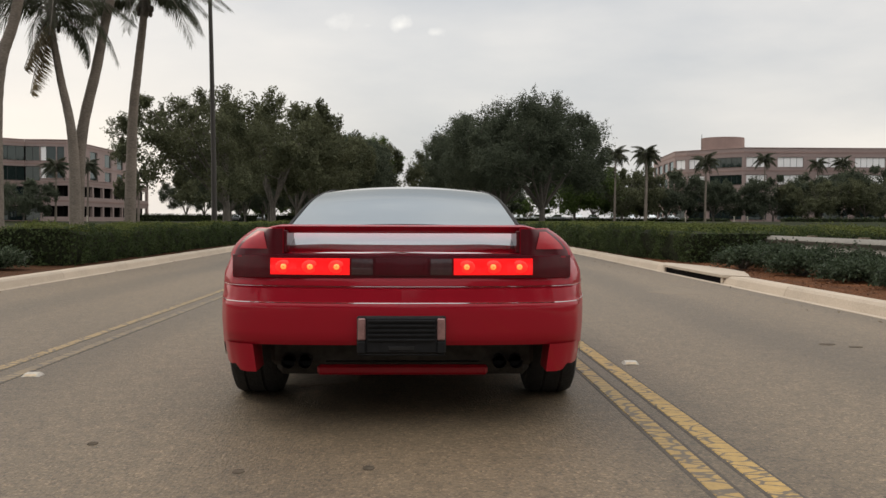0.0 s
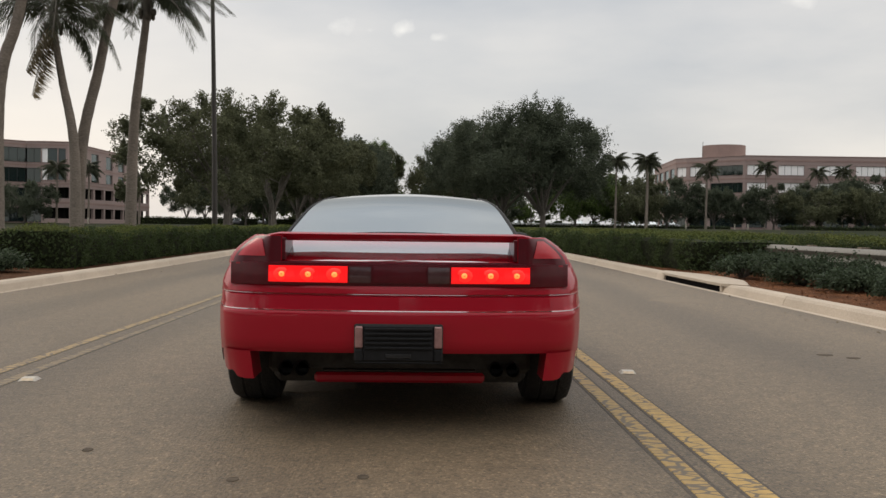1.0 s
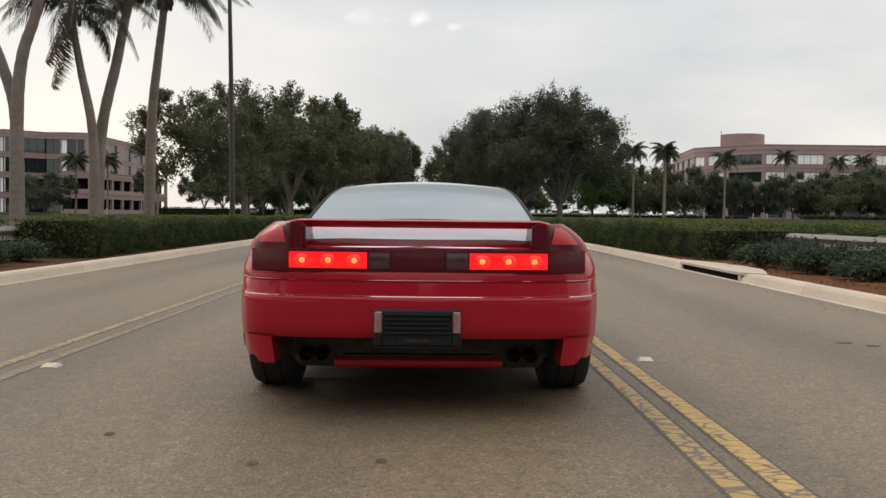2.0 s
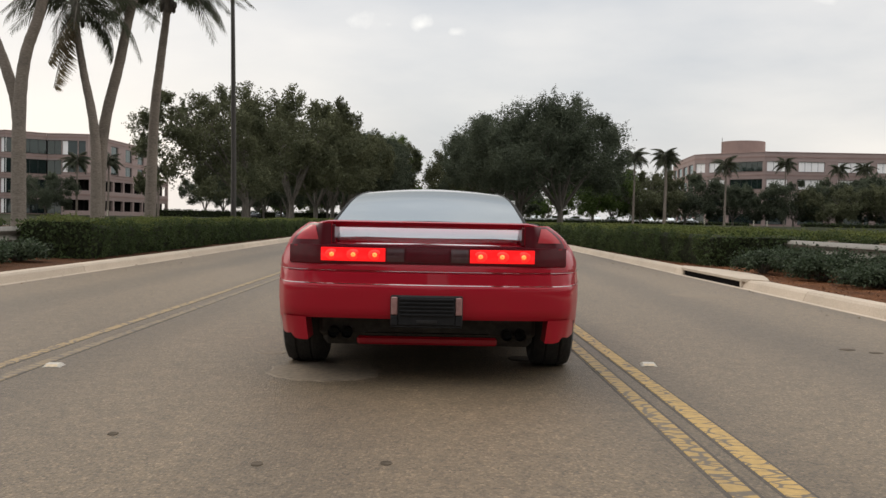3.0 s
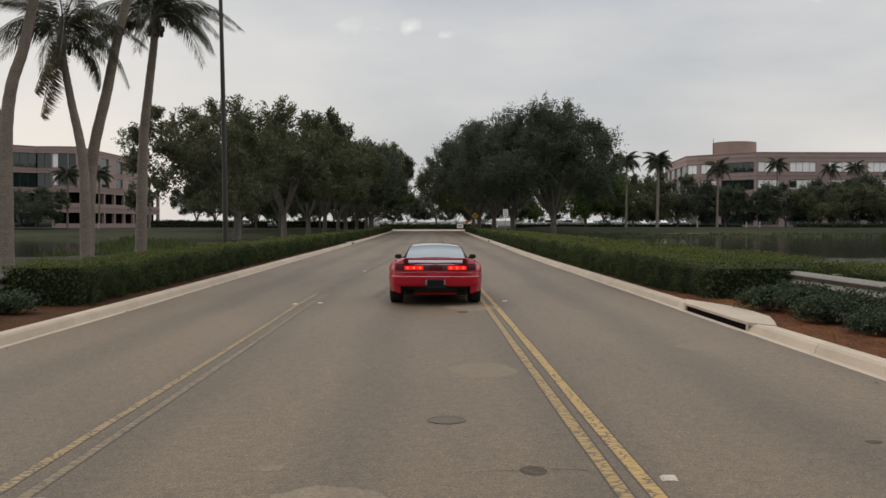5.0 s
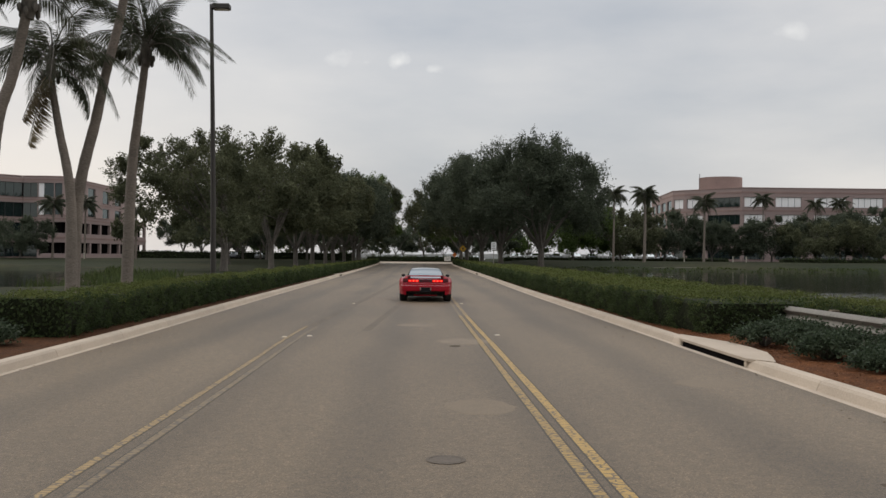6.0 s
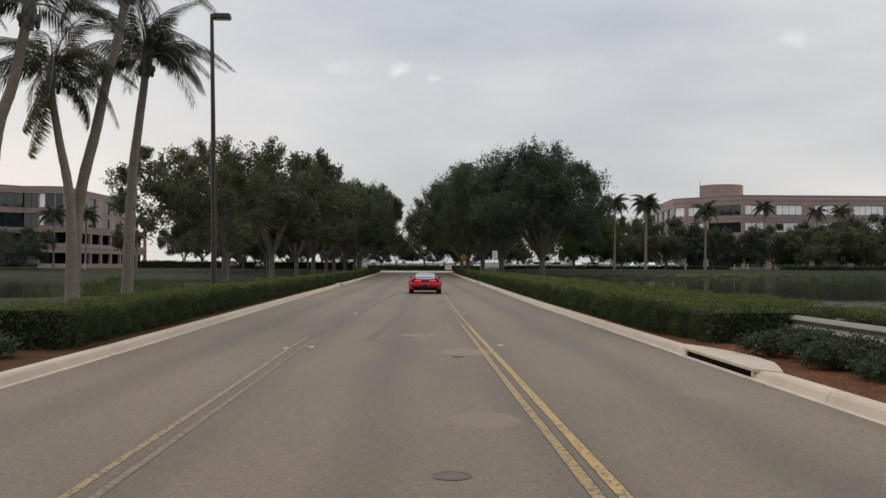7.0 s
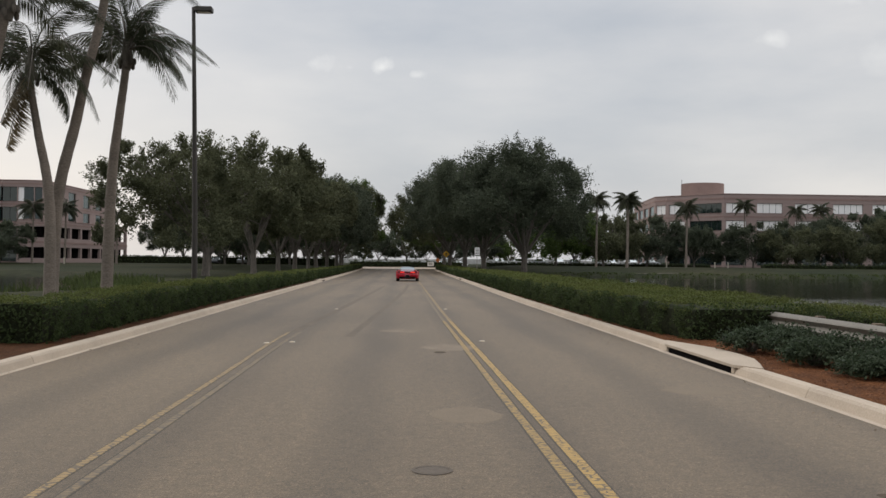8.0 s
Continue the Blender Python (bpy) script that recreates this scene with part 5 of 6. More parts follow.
# ---- broad-leaved trees ----
def oak_meshes(seed, height, radius, bottom, clumps, per, leaf, limbs, lean=0.0, flat=0.62, trunk_r=0.30, fork=0.22, gap=0.0):
    """Wood and leaves of a spreading tree on the origin: a forked trunk, arching limbs and many uneven clumps."""
    rng = np.random.default_rng(seed)
    wood = Geo()
    ch = (height - bottom)
    centre = np.array([lean, 0, bottom + ch * 0.44])
    fz = height * fork
    tips = []
    wood.tube([(0, 0, -0.3), (0.02, 0, 0.25), (0.05, 0.03, fz * 0.6), (0.06, 0.05, fz)], [trunk_r * 1.45, trunk_r * 1.08, trunk_r * 0.95, trunk_r * 0.9], 9)
    for k in range(limbs):
        a = 2 * math.pi * (k + rng.uniform(-0.25, 0.25)) / limbs
        q = rng.uniform(0.45, 0.9)
        end = centre + np.array([radius * q * math.cos(a), radius * q * math.sin(a), ch * rng.uniform(0.05, 0.45)])
        st = np.array([0.05 + 0.1 * math.cos(a), 0.05 + 0.1 * math.sin(a), fz * rng.uniform(0.75, 1.0)])
        mid = st + (end - st) * 0.5 + np.array([0, 0, ch * 0.06]) + rng.normal(size=3) * 0.35
        r0 = trunk_r * rng.uniform(0.42, 0.62)
        p = smooth_path([st, st + (mid - st) * 0.5 + rng.normal(size=3) * 0.15, mid, end], 9)
        wood.tube(p, [r0 * (1 - 0.8 * t) + 0.02 for t in np.linspace(0, 1, 9)], 6)
        for j in range(4):
            s0 = p[rng.integers(3, 8)]
            e = s0 + np.array([rng.normal() * radius * 0.28, rng.normal() * radius * 0.28, rng.uniform(0.1, 0.35) * ch])
            wood.tube([s0, (s0 + e) / 2 + rng.normal(size=3) * 0.2, e], [r0 * 0.35, r0 * 0.22, 0.015], 5)
            tips.append(e)
        tips.append(end)
    # the crown: rounded lobes, each covered with upward tufts, and sparser leaves inside
    lobes = []
    while len(lobes) < max(16, clumps // 9):
        d = rng.normal(size=3)
        d /= (np.abs(d) ** 2.8).sum() ** (1 / 2.8)
        if d[2] < -0.70:
            continue
        up = ch * flat * 0.93 if d[2] > 0 else ch * 0.52
        q = centre + np.array([d[0] * radius, d[1] * radius, d[2] * up]) * rng.uniform(0.58, 0.93)
        if gap and math.sin(q[0] * 0.9 + seed) * math.sin(q[2] * 1.1 + q[1] * 0.6) > 1 - gap:
            continue
        lobes.append((q, d, radius * rng.uniform(0.16, 0.27)))
    pts, nor, siz = [], [], []
    for made in range(clumps):
        q, d, lr = lobes[made % len(lobes)]
        n = int(per * rng.uniform(0.6, 1.4))
        if made % 7 == 6:
            inner = centre + (q - centre) * rng.uniform(0.3, 0.9) + rng.normal(size=(n, 3)) * lr * 0.45
            pts.append(inner)
            nor.append(rng.normal(size=(n, 3)))
            siz.append(np.full(n, leaf * 1.35))
            continue
        dd = rng.normal(size=3) * 0.8 + d * 0.75 + np.array([0, 0, 0.45])
        dd /= np.linalg.norm(dd)
        c = q + dd * lr * rng.uniform(0.55, 1.0) * np.array([1, 1, 0.8])
        cr = min(1.5, max(0.55, lr * 0.55))
        out = dd * 0.7 + np.array([0, 0, 0.75])
        twigs = rng.normal(size=(6, 3)) * 0.48 + out
        twigs /= np.linalg.norm(twigs, axis=1)[:, None]
        pick = rng.integers(0, 6, n)
        along = rng.uniform(-0.5, 1, n)
        reach = cr * rng.uniform(0.6, 1.5, 6)
        o = rng.normal(size=(n, 3))
        pts.append(c + twigs[pick] * (along * reach[pick])[:, None] + o * (cr * 0.24 * (1.15 - 0.85 * np.clip(along, 0, 1)))[:, None])
        nor.append(o * 0.4 + np.array([0, 0, 0.4]))
        siz.append(np.full(n, leaf))
    p = np.concatenate(pts)
    return wood.mesh("wood", True), quads_mesh("crown", leaves(p, np.concatenate(siz), rng, aim=np.concatenate(nor), slim=0.5))


TREES = {}


def tree(kind, x, y, z, turn, size, label, leaf="oak", group=""):
    key = (kind, leaf)
    if key not in TREES:
        wood, crown_mesh = kind_mesh(kind)
        if kind in [k for k, _ in TREES]:
            crown_mesh = crown_mesh.copy()
        wood.materials.clear()
        crown_mesh.materials.clear()
        wood.materials.append(M["bark"])
        crown_mesh.materials.append(M[leaf])
        TREES[key] = (wood, crown_mesh)
    wood, crown_mesh = TREES[key]
    ob = thing("tree", label, "tree", group, at=pose(x, y, z, 0, 0, turn))
    for nm, me, mt in (("trunk", wood, "bark"), ("crown", crown_mesh, leaf)):
        p = new(nm, me)
        p.parent = ob
        p.scale = (size, size, size)
    return ob


KINDS = {
    "airy": (31, 12.6, 6.8, 1.7, 350, 150, 0.235, 9, -4.0, 0.60, 0.34, 0.20, 0.26),
    "row": (32, 12.2, 6.6, 2.8, 300, 130, 0.26, 6, 0.0, 0.62, 0.27, 0.22, 0.12),
    "row_b": (33, 12.4, 7.0, 2.5, 300, 130, 0.26, 5, 0.5, 0.60, 0.25, 0.20, 0.10),
    "grand": (34, 16.8, 10.3, 4.4, 820, 150, 0.27, 9, -1.7, 0.59, 0.42, 0.20, 0.05),
    "grand_b": (35, 16.6, 10.8, 3.6, 520, 130, 0.31, 8, 0.0, 0.58, 0.40, 0.20, 0.05),
    "round": (36, 9.2, 7.4, 0.4, 280, 115, 0.33, 6, 0.0, 0.60, 0.22, 0.18, 0.0),
    "wood": (37, 11.0, 7.5, 1.5, 190, 62, 0.46, 5, 0.0, 0.60, 0.22, 0.2, 0.05),
}
MADE = {}


def kind_mesh(kind):
    if kind not in MADE:
        MADE[kind] = oak_meshes(*KINDS[kind])
    return MADE[kind]


ROW = "spreading dark green street tree in the row beside the road"
for kind, x, y, turn, size, leaf in (("airy", -16.7, 82, 0, 0.93, "oak"), ("row", -14.8, 96, 70, 1.07, "oak"), ("row_b", -14.0, 109, 200, 1.05, "oak"), ("row", -13.6, 122, 300, 1.07, "oak"), ("row_b", -13.2, 135, 40, 1.08, "oak_dark"),
                                     ("row", -13.2, 148, 160, 1.15, "oak_dark"), ("row_b", -12.6, 162, 250, 1.2, "oak_dark"), ("row", -12.0, 177, 10, 1.26, "oak"), ("row_b", -12.2, 193, 120, 1.36, "fresh")):
    tree(kind, x, y, ground_height(x, y), turn, size, ROW, leaf, "street trees")
tree("grand", 16.6, 126, ground_height(16.6, 126), 0, 0.985, "huge domed dark green tree with a trunk forked low", "oak_dark", "street trees")
for kind, x, y, turn, size, leaf in (("grand_b", 13.0, 146, 90, 1.0, "oak_dark"), ("grand_b", 11.4, 165, 200, 1.02, "oak_dark"), ("grand_b", 9.8, 186, 310, 1.0, "oak"), ("row_b", 9.6, 206, 30, 1.4, "fresh")):
    tree(kind, x, y, ground_height(x, y), turn, size, ROW, leaf, "street trees")
FAR = "bushy rounded green tree on the office lawn"
for kind, x, y, turn, size, leaf in (("round", 31, 186, 0, 1.15, "fresh"), ("round", 41, 188, 60, 1.15, "oak"), ("round", 51, 192, 10, 1.08, "oak_dark"), ("round", 59, 186, 130, 0.88, "oak_dark"), ("round", 68, 178, 220, 0.9, "oak_dark"), ("round", 79, 182, 300, 0.98, "oak_dark"),
                                     ("round", 91, 182, 30, 1.16, "oak_dark"), ("round", 102, 186, 100, 1.28, "oak_dark"), ("round", 113, 182, 190, 1.28, "oak_dark"), ("round", 84, 174, 80, 0.85, "oak"), ("round", 73, 174, 40, 0.8, "oak"), ("round", 97, 172, 160, 1.08, "oak"), ("round", 124, 184, 10, 1.3, "oak_dark"),
                                     ("round", 40, 214, 160, 1.2, "fresh"),
                                     ("round", -66, 158, 40, 0.72, "oak_dark"), ("row_b", -33, 213, 0, 0.8, "oak_dark"), ("row", -22, 216, 180, 0.9, "oak_dark")):
    tree(kind, x, y, ground_height(x, y), turn, size, FAR, leaf, "trees on the lawns")
WOOD = "leafy tree standing beyond the cross street"
_w = random.Random(17)
for k in range(15):
    x = -62 + k * 9.5 + _w.uniform(-3, 3)
    if -66 < x < -55 or 33 < x < 56:
        continue
    tree("wood", x, 262 + _w.uniform(-4, 16), 0.3, _w.uniform(0, 360), _w.uniform(0.85, 1.35), WOOD, _w.choice(["oak", "oak_dark", "fresh"]), "trees beyond the cross street")
# a second, lower row behind the street trees
for k in range(4):
    tree("row_b", -27 - 3 * (k % 2) + _w.uniform(-1.5, 1.5), 138 + 17 * k, 0.3, _w.uniform(0, 360), _w.uniform(0.9, 1.05), "low shady tree behind the street row", "oak_dark", "shade trees")
for x, y, size in ((-55, 222, 0.85), (-48, 210, 0.8), (-42, 226, 0.9), (-38, 199, 0.8), (-34, 184, 0.8), (-24, 205, 0.95), (-18, 224, 1.0)):
    tree("row", x, y, 0.3, x * 37 % 360, size, "low shady tree behind the street row", "oak_dark", "shade trees")
# lower woods farther off
for k in range(34):
    x = -215 + k * 12.5 + _w.uniform(-4, 4)
    if -104 < x < -58 or 40 < x < 70:
        continue
    tree("wood", x, 318 + _w.uniform(-10, 30), 0.2, _w.uniform(0, 360), _w.uniform(0.7, 1.0), "leafy tree in the distant belt of woods", _w.choice(["oak", "oak_dark"]), "distant woods")
# the street goes on between trees behind the standing eye
for k in range(6):
    for side in (-1, 1):
        tree(("row", "row_b")[k % 2], side * (12.5 + _w.uniform(-1, 1)), -14 - 13 * k, 0.1, _w.uniform(0, 360), 1.15, ROW, "oak_dark", "street trees")
for k in range(7):
    tree("wood", -33 + 11 * k, -96 + _w.uniform(-4, 4), 0.1, _w.uniform(0, 360), 1.3, ROW, "oak_dark", "street trees")


# ---- palms on the far bank, reeds ----
def royal_palm(x, y, height, seed, n=17, length=2.7):
    z = ground_height(x, y)
    c = crown(random.Random(seed), n, length, -22, 75)
    return coconut_palm([(x, y, z - 0.1), (x + 0.05, y, z + height * 0.35), (x + 0.1, y, z + height * 0.7), (x + 0.05, y, z + height)], [0.22, 0.17, 0.155, 0.12], c, seed,
                        "straight pale-trunked palm on the far bank", "palms on the far bank", n_leaf=34, width=0.85, blade=0.055)


for x, y, h, sd in ((33.6, 160, 11.2, 41), (38.4, 158, 11.3, 42), (41.5, 170, 11.4, 46), (50.5, 164, 10.2, 43), (74.4, 200, 13.2, 44), (95, 208, 12.9, 45), (-61.5, 160, 9.0, 47), (-57.2, 163, 9.2, 48), (-50, 168, 8.2, 49), (88.5, 206, 12.7, 50)):
    royal_palm(x, y, h, sd)


def reeds(n_all, x0, x1, y0, y1, tall, seed, label):
    """Tufts of tall grass on the shore between the given x and y."""
    rng = np.random.default_rng(seed)
    quads = []
    while len(quads) < n_all:
        cx, cy = rng.uniform(x0, x1), rng.uniform(y0, y1)
        d = pond_depth(cx, cy)
        if not -0.40 < d < -0.03 or cx < -0.41 * cy:
            continue
        for k in range(6):
            x, y = cx + rng.normal() * 0.25, cy + rng.normal() * 0.25
            z = ground_height(x, y)
            h = tall * rng.uniform(0.4, 1.1)
            a = rng.uniform(0, math.pi)
            w = 0.03 + 0.0004 * cy
            ox, oy = w * math.cos(a), w * math.sin(a)
            lx, ly = rng.normal() * 0.15, rng.normal() * 0.15
            quads.append([(x - ox, y - oy, z - 0.05), (x + ox, y + oy, z - 0.05), (x + lx + ox * 0.2, y + ly, z + h), (x + lx - ox * 0.2, y + ly, z + h)])
    tagged(part("reeds", quads_mesh("reeds", np.array(quads)), M["reeds"]), label, "reeds", kind="stuff")


reeds(1500, -32, -11, 34, 80, 0.5, 9, "rough tufts of tall grass along the pond shore")
reeds(3600, 14, 120, 124, 150, 0.24, 10, "low rough grass along the far pond bank")
sand = Geo()
sand.grid([[(x, 139 + 1.2 * math.sin(x * 0.3) + u, ground_height(x, 139 + 1.2 * math.sin(x * 0.3) + u) + 0.05) for u in (0, 0.6, 1.2, 1.8)] for x in np.arange(35, 44, 1.0)])
tagged(part("sand_strip", sand, M["sand"]), "pale bare sandy strip on the pond bank", "sand", kind="structure")


# ---- office buildings ----
def facade(parent, x0, y0, x1, y1, base, floors, storey, sill, head, bays, parapet, glazed=()):
    """A straight wall from (x0, y0) to (x1, y1): solid bands, and between them bays of glazing set back behind the
    face.
    bays: (from, to, look) along the wall as shares; look: 'dark' panes, white panes with the sky's reflection painted
    in, 'open' deck."""
    ln = math.hypot(x1 - x0, y1 - y0)
    ang = math.atan2(y1 - y0, x1 - x0)
    m = Matrix.Translation((x0, y0, base)) @ Matrix.Rotation(ang, 4, "Z")
    th = 0.5
    top = floors * storey + parapet

    def put(name, mat, a, b, c0, c1, z0, z1, bevel=0.03, owner=None, label=""):
        return part(name, Geo().box(a, b, c0, c1, z0, z1, bevel, m), M[mat], owner or parent, label)
    for k in range(floors + 1):
        z0 = 0 if k == 0 else (k - 1) * storey + head
        z1 = k * storey + sill if k < floors else top
        put("wall_band", "stucco", 0, ln, 0, th, z0, z1)
        if k:
            put("band_course", "stucco_dark", 0, ln, -0.06, 0.0, z0 + (z1 - z0) * 0.42, z0 + (z1 - z0) * 0.62, 0.01)
    put("coping", "stucco_dark", -0.05, ln + 0.05, -0.10, th + 0.1, top, top + 0.18)
    edges = [0.0]
    for a, b, _ in bays:
        edges += [a, b]
    edges.append(1.0)
    for k in range(floors):
        z0, z1 = k * storey + sill, k * storey + head
        for i in range(0, len(edges), 2):
            a, b = edges[i] * ln, edges[i + 1] * ln
            if b - a > 0.05:
                put("pier", "stucco", a, b, 0.004, th - 0.004, z0, z1, 0.0)
        # one black panel behind the bays stands for the shade inside the deck
        if bays[0][2] == "open":
            put("deck_opening", "dark", 0.0, ln, th + 0.9, th + 1.0, z0 - 0.3, z1 + 0.3, 0.0)
        for a, b, lookname in bays:
            a, b = a * ln, b * ln
            if lookname == "open":
                continue
            win = put("window", "mullion", a, b, 0.30, 0.34, z0, z1, 0.0)
            nn = max(1, round((b - a) / 1.5))
            for j in range(nn):
                p0, p1 = a + (b - a) * j / nn + 0.05, a + (b - a) * (j + 1) / nn - 0.05
                put("pane", "white_pane" if lookname == "white_pane" and (k > 1 or floors < 4 or base < 0.8) else "window", p0, p1, 0.262, 0.30, z0 + 0.06, z1 - 0.06, 0.0, win)
            put("sill", "stucco_dark", a - 0.05, b + 0.05, -0.08, 0.28, z0 - 0.10, z0, 0.01, win)


def slab_roof(parent, pts, z, mat="roof"):
    g = Geo()
    n = len(pts)
    g.add([(x, y, z) for x, y in pts] + [(x, y, z - 0.3) for x, y in pts], [tuple(range(n)), tuple(range(2 * n - 1, n - 1, -1))] + [(i, (i + 1) % n, n + (i + 1) % n, n + i) for i in range(n)])
    part("roof", g, M[mat], parent)


def east_office():
    ob = thing("office_building", "long pink stucco four-storey office block with a round penthouse", "building")
    b = 0.9
    kw = dict(base=b, floors=4, storey=4.05, sill=0.55, head=2.85, parapet=0.85)
    main = [(0.008, 0.072, "white_pane"), (0.105, 0.185, "white_pane"), (0.225, 0.325, "white_pane"), (0.345, 0.44, "white_pane"), (0.47, 0.56, "white_pane"), (0.60, 0.70, "white_pane"), (0.74, 0.84, "white_pane"), (0.87, 0.97, "white_pane")]
    facade(ob, 74.8, 214, 150, 214, bays=main, **kw)
    facade(ob, 68.6, 221, 74.8, 214, bays=[(0.05, 0.95, "dark")], **kw)
    facade(ob, 64.6, 225, 68.6, 221.0, bays=[(0.12, 0.85, "white_pane")], **kw)
    facade(ob, 62.6, 228, 64.6, 225.0, bays=[(0.1, 0.9, "white_pane")], **kw)
    facade(ob, 66.0, 262, 62.6, 228, bays=[(0.05, 0.2, "dark"), (0.25, 0.45, "dark"), (0.5, 0.7, "dark"), (0.75, 0.95, "dark")], **kw)
    part("end_wall", Geo().box(149.5, 150, 214.5, 262, b, b + 16.5), M["stucco"], ob)
    part("back_wall", Geo().box(66.5, 149.5, 261.5, 262, b, b + 16.5), M["stucco"], ob)
    slab_roof(ob, [(74.9, 214.6), (149.4, 214.6), (149.4, 261.4), (66.6, 261.4), (63.2, 228.1), (64.9, 225.4), (68.9, 221.4)], b + 16.4)
    g = Geo()
    n = 40
    g.grid([[(73.9 + 5.1 * math.cos(2 * math.pi * k / n), 226.5 + 5.0 * math.sin(2 * math.pi * k / n), z) for k in range(n)] for z in (b + 16.0, b + 20.3, b + 20.35)], True)
    g.f.append(tuple(range(2 * n, 3 * n)))
    part("penthouse", g, M["stucco_dark"], ob, "round rose-coloured roof drum", smooth=True)
    mast = Geo()
    mast.tube([(68.6, 226, b + 16.4), (68.6, 226, b + 21.3)], 0.06, 6)
    part("aerial", mast, M["pole"], ob)


def west_office():
    ob = thing("office_building", "pink banded four-storey office block with a folded front and deck wing", "building")
    b = 0.5
    kw = dict(base=b, floors=4, storey=3.75, sill=0.25, head=2.95, parapet=0.35)
    folds = [(-104, 176), (-93, 171), (-86.5, 177), (-79.5, 172.5), (-74.2, 178.2), (-70.2, 178), (-66.5, 178.6)]
    bays = [[(0.1, 0.9, "dark")], [(0.0, 0.14, "white_pane"), (0.15, 1.0, "dark")], [(0.0, 0.20, "white_pane"), (0.21, 0.80, "dark"), (0.81, 1.0, "white_pane")], [(0.0, 0.80, "dark"), (0.81, 1.0, "white_pane")], [(0.0, 1.0, "dark")],
            [(0.0, 0.70, "dark"), (0.72, 1.0, "white_pane")], [(0.0, 0.48, "dark"), (0.52, 1.0, "dark")]]
    for i in range(len(folds) - 1):
        (xa, ya), (xb, yb) = folds[i], folds[i + 1]
        facade(ob, xa, ya, xb, yb, bays=bays[i + 1], **kw)
    facade(ob, -66.5, 178.6, -66.5, 215, bays=[(0.10, 0.22, "dark"), (0.34, 0.46, "dark"), (0.58, 0.70, "dark"), (0.80, 0.92, "dark")], **kw)
    deck = dict(base=b, floors=2, storey=3.75, sill=0.95, head=2.95, parapet=0.35)
    deck_bays = [(0.012 + k * 0.123, 0.012 + k * 0.123 + 0.106, "open") for k in range(8)]
    facade(ob, -69.5, 173.6, -64.0, 173.6, bays=[(0.05, 0.95, "open")], **deck)
    facade(ob, -64.0, 173.6, -61.5, 214, bays=deck_bays, **deck)
    slab_roof(ob, [(-69.4, 174.2), (-64.6, 174.2), (-62.1, 214), (-66.0, 214), (-66.0, 178.5), (-69.4, 177.6)], b + 7.5)
    part("end_wall", Geo().box(-104, -103.5, 176.2, 215, b, b + 15.3), M["stucco"], ob)
    part("back_wall", Geo().box(-103.4, -67.1, 214.5, 215, b, b + 15.3), M["stucco"], ob)
    slab_roof(ob, [(x, y + 0.6) for x, y in folds] + [(-67.0, 214.4), (-103.4, 214.4)], b + 15.2)


east_office()
west_office()


# ---- far hedges, parked cars, signs ----
def far_hedge(x0, x1, y0, y1, h, seed, label):
    rng = np.random.default_rng(seed)
    ob = thing("hedge", label, "hedge", at=pose(0, 0, 0))
    z = min(ground_height(x0, (y0 + y1) / 2), ground_height(x1, (y0 + y1) / 2))
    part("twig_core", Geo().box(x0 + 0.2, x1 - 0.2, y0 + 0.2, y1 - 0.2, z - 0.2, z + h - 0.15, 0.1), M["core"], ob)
    n = int((x1 - x0) * (h + 1.2) * 9)
    pts = np.stack([rng.uniform(x0, x1, n), rng.uniform(y0, y1, n), z + h * rng.uniform(0.05, 1.03, n)], axis=1)
    k = rng.uniform(size=n)
    pts[k < 0.5, 1] = y0
    pts[k > 0.7, 2] = z + h
    part("leaves", quads_mesh("leaves", leaves(pts, 0.42, rng, aim=np.array([0, -0.5, 0.6]))), M["hedge"], ob)


far_hedge(-13, 16, 238, 241, 1.7, 61, "dark hedge facing the end of the street")
far_hedge(-120, -14, 206, 208, 1.9, 62, "long dark hedge along the car park")
far_hedge(18, 66, 196, 198, 1.0, 63, "long dark hedge along the car park")
far_hedge(66, 150, 168, 170, 0.8, 64, "low dark hedge along the far bank")


def parked_car(paint, at, label):
    ob = thing("parked_car", label, "car", "cars in the car park", at=at)
    sec = [(-2.2, 0.45, 0.78, 0.78), (-2.1, 0.30, 0.92, 0.86), (-1.2, 0.24, 0.95, 0.90), (0.9, 0.24, 0.94, 0.90), (1.9, 0.28, 0.82, 0.86), (2.2, 0.42, 0.68, 0.76)]
    g = Geo()
    g.grid([[(-w, y, z0), (-w - 0.01, y, (z0 + z1) / 2), (-w * 0.93, y, z1), (0, y, z1 + 0.03), (w * 0.93, y, z1), (w + 0.01, y, (z0 + z1) / 2), (w, y, z0)] for y, z0, z1, w in sec], True)
    g.f += [tuple(range(7)), tuple(range(35, 42))]
    part("body", g, M[paint], ob, smooth=True)
    c = Geo()
    c.grid([[(-w, y, 0.9), (-w * 0.82, y, z), (w * 0.82, y, z), (w, y, 0.9)] for y, z, w in ((-1.7, 0.95, 0.80), (-1.1, 1.42, 0.76), (0.2, 1.45, 0.76), (1.1, 0.95, 0.80))], True)
    part("window_band", c, M["car_glass"], ob)
    part("roof", Geo().box(-0.62, 0.62, -1.05, 0.2, 1.43, 1.475, 0.02), M[paint], ob)
    for y in (-1.35, 1.35):
        for s in (-1, 1):
            w = Geo()
            w.lathe_x([(-0.1, 0.18), (-0.1, 0.31), (0.1, 0.31), (0.1, 0.18)], s * 0.80, y, 0.31, 18)
            part("wheel", w, M["tyre"], ob)
    return ob


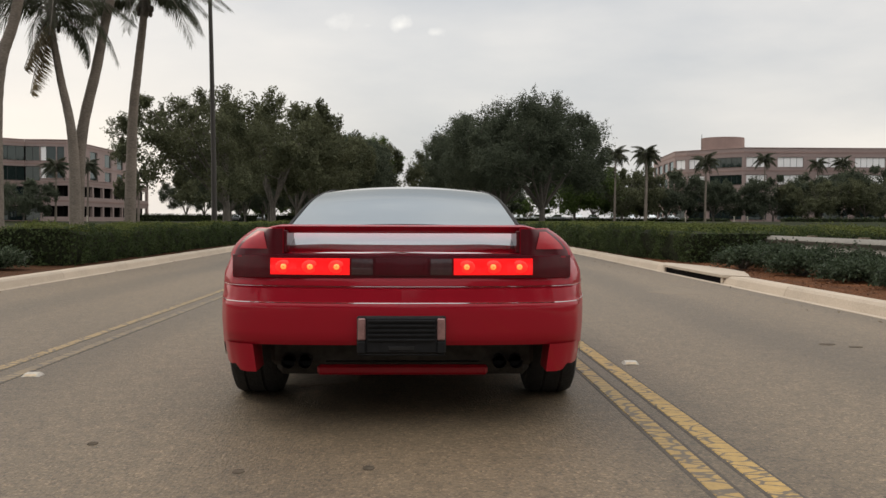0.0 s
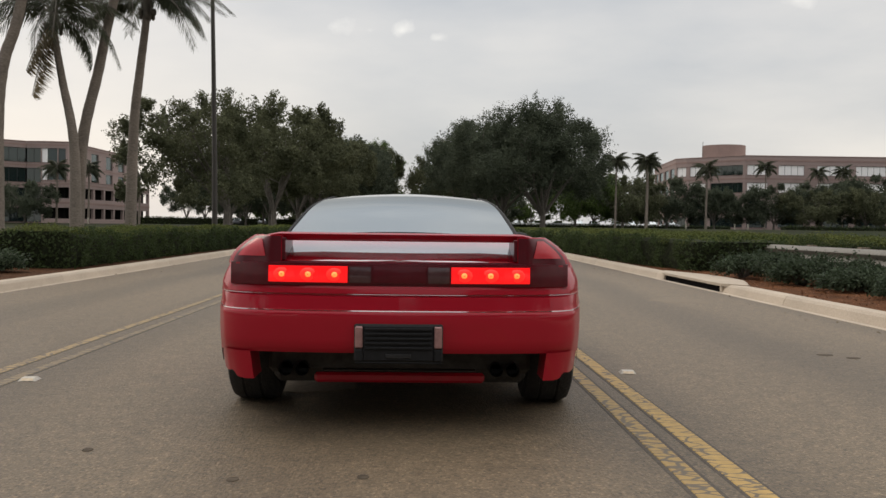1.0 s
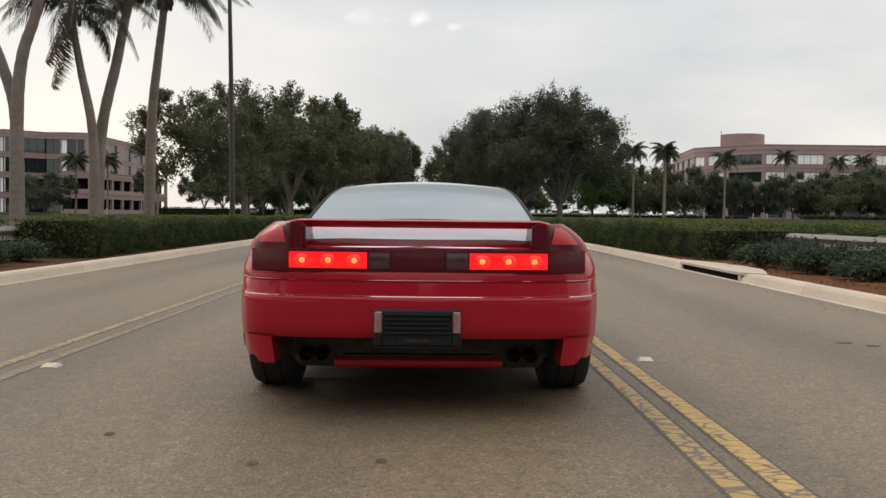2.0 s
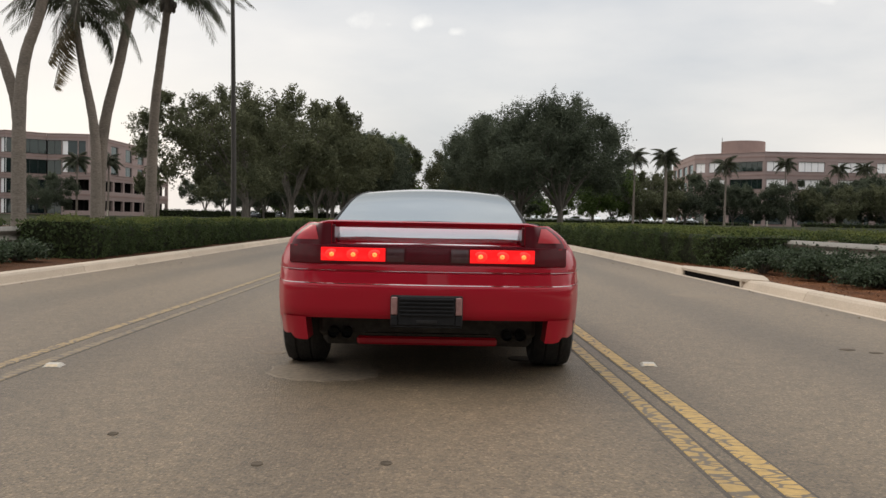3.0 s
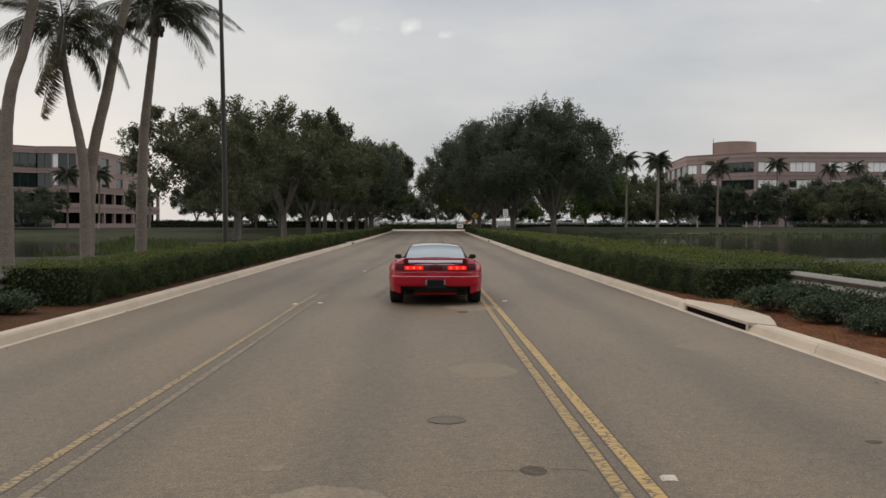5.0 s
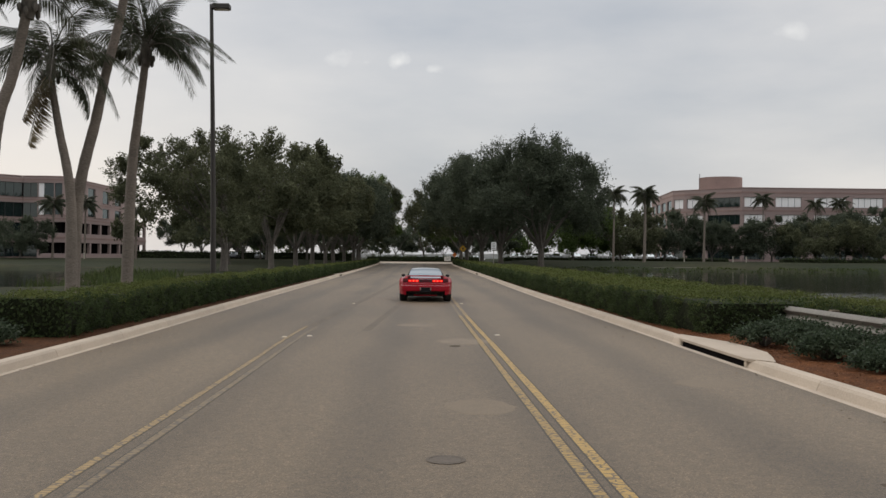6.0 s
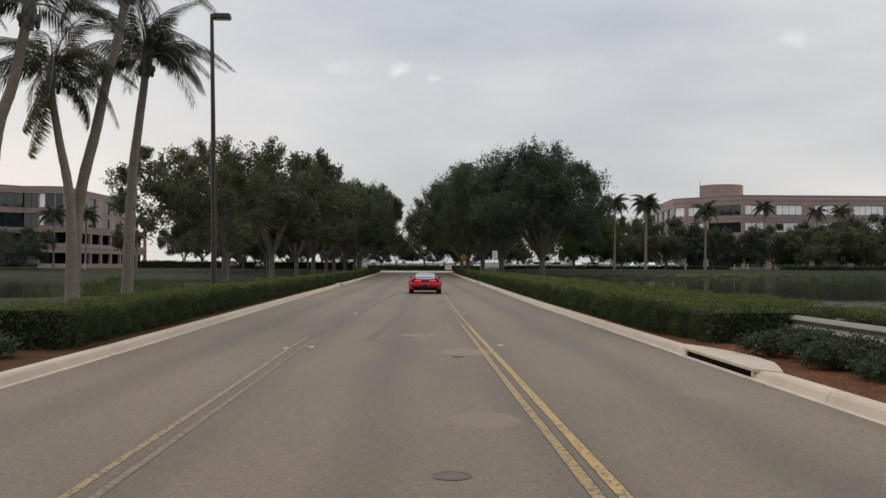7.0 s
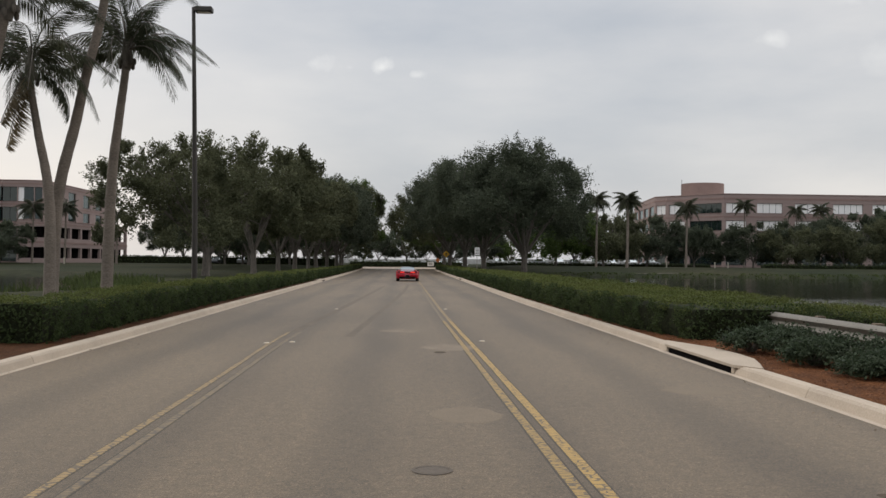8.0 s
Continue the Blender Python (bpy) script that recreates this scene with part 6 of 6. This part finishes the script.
made = {}
_p = random.Random(12)
spots = [(-47 + 5.4 * k + _p.uniform(-0.5, 0.5), 214 + _p.uniform(0, 5)) for k in range(6)] + [(22 + 4.1 * k + _p.uniform(-0.4, 0.4), 203.5) for k in range(9)] + [(-10 + 5.2 * k, 251) for k in range(6)] + [(-38, 196), (-33, 197.5)]
for x, y in spots:
    paint = _p.choice(["car_white", "car_white", "car_dark", "car_silver", "car_white"])
    m = pose(x, y, max(ground_height(x, y), 0.1), 0, 0, _p.choice([90, 0, 180, -90]) + _p.uniform(-4, 4))
    if paint in made:
        copy_thing(made[paint], m)
    else:
        made[paint] = parked_car(paint, m, {"car_white": "white saloon parked behind the hedge", "car_dark": "dark saloon parked behind the hedge", "car_silver": "silver saloon parked behind the hedge"}[paint])


def sign_post(name, label, x, y, z, post_h, w, h, paint, diamond=False, marks=()):
    ob = thing(name, label, "sign", at=pose(x, y, z))
    g = Geo()
    g.tube([(0, 0.03, 0), (0, 0.03, post_h)], 0.03, 8)
    part("post", g, M["steel"], ob)
    turn = Matrix.Translation((0, 0, post_h - h / 2)) @ (Matrix.Rotation(radians(45), 4, "Y") if diamond else Matrix.Identity(4))
    part("panel", Geo().box(-w / 2, w / 2, -0.004, 0.0, -h / 2, h / 2, 0.0, turn), M[paint], ob)
    for a, b, c, d in marks:
        part("bar", Geo().box(a, b, -0.009, -0.005, c, d, 0.0, Matrix.Translation((0, 0, post_h - h / 2))), M["sign_back"], ob)


sign_post("road_sign", "white rectangular road sign on a steel post", 7.45, 92, 0.1, 2.85, 0.48, 0.74, "sign_white", False, ((-0.16, 0.16, 0.20, 0.25), (-0.17, 0.17, 0.05, 0.11), (-0.14, 0.14, -0.10, -0.04), (-0.17, 0.17, -0.26, -0.20)))
sign_post("warning_sign", "yellow diamond warning sign on a steel post", 7.4, 152, 0.1, 3.1, 0.80, 0.80, "sign_yellow", True, ((-0.06, 0.06, -0.32, 0.22), (-0.2, 0.2, 0.0, 0.1)))
sign_post("notice_board", "white notice board on a post at the street end", 7.2, 222, 0.0, 1.5, 1.5, 1.0, "sign_white", False, ((-0.5, 0.5, 0.1, 0.2), (-0.4, 0.4, -0.2, -0.1)))
sign_post("work_sign", "orange work sign beside the street end", 8.6, 215, 0.1, 2.2, 0.8, 0.8, "sign_orange", True)
sign_post("road_sign", "small white sign among the street trees", -10.5, 190, 0.1, 2.7, 0.7, 0.7, "sign_white", True)


def bollard(x, y):
    ob = thing("bollard", "short white path bollard on the far lawn", "bollard", "bollards on the far bank", at=pose(x, y, ground_height(x, y)))
    g = Geo()
    g.tube([(0, 0, -0.1), (0, 0, 0.85)], 0.10, 10)
    part("post", g, M["stud"], ob, smooth=True)
    c = Geo()
    c.tube([(0, 0, 0.85), (0, 0, 0.9), (0, 0, 1.0), (0, 0, 1.04)], [0.10, 0.14, 0.14, 0.05], 10)
    part("cap", c, M["stud"], ob, smooth=True)


for x, y in ((47.6, 166), (57.4, 169), (60.2, 170), (74.5, 171), (83.0, 171), (-55.5, 158)):
    bollard(x, y)


# ---- the distance beyond the car parks, its haze painted as pale grey ----
def distance():
    rng = np.random.default_rng(77)
    g = Geo()
    xs = np.linspace(-420, 420, 85)
    hs = 3.2 + 0.7 * np.sin(xs * 0.021) + rng.uniform(-0.5, 0.5, len(xs))
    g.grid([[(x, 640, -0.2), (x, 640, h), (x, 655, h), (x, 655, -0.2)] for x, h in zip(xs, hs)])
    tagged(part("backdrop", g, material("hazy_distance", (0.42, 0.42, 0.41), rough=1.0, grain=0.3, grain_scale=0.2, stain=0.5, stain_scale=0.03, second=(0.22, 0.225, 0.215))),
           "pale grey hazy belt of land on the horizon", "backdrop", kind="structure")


distance()


# ---- what moves ----
def motions():
    """The car stands, then drives off along the lane; its wheels roll."""
    rows = []
    for t, x, y in CAR:
        x0, y0 = car_at(max(0, t - 0.25))
        x1, y1 = car_at(min(8, t + 0.25))
        yaw = math.degrees(math.atan2(-(x1 - x0), y1 - y0)) if y1 - y0 > 0.3 else 0.0
        rows.append((t, pose(x, y, 0.0, 0, 0, yaw)))
    walk(car, rows)
    for hub in car_wheels:
        spot = hub.location.copy()
        turns, angle, last = [], 0.0, car_at(0)[1]
        for k in range(0, 8 * FPS + 1):
            y = car_at(k / FPS)[1]
            angle -= min(math.degrees((y - last) / 0.31), 80.0)
            last = y
            turns.append((k / FPS, pose(*spot, angle, 0, 0)))
        walk(hub, turns)


motions()
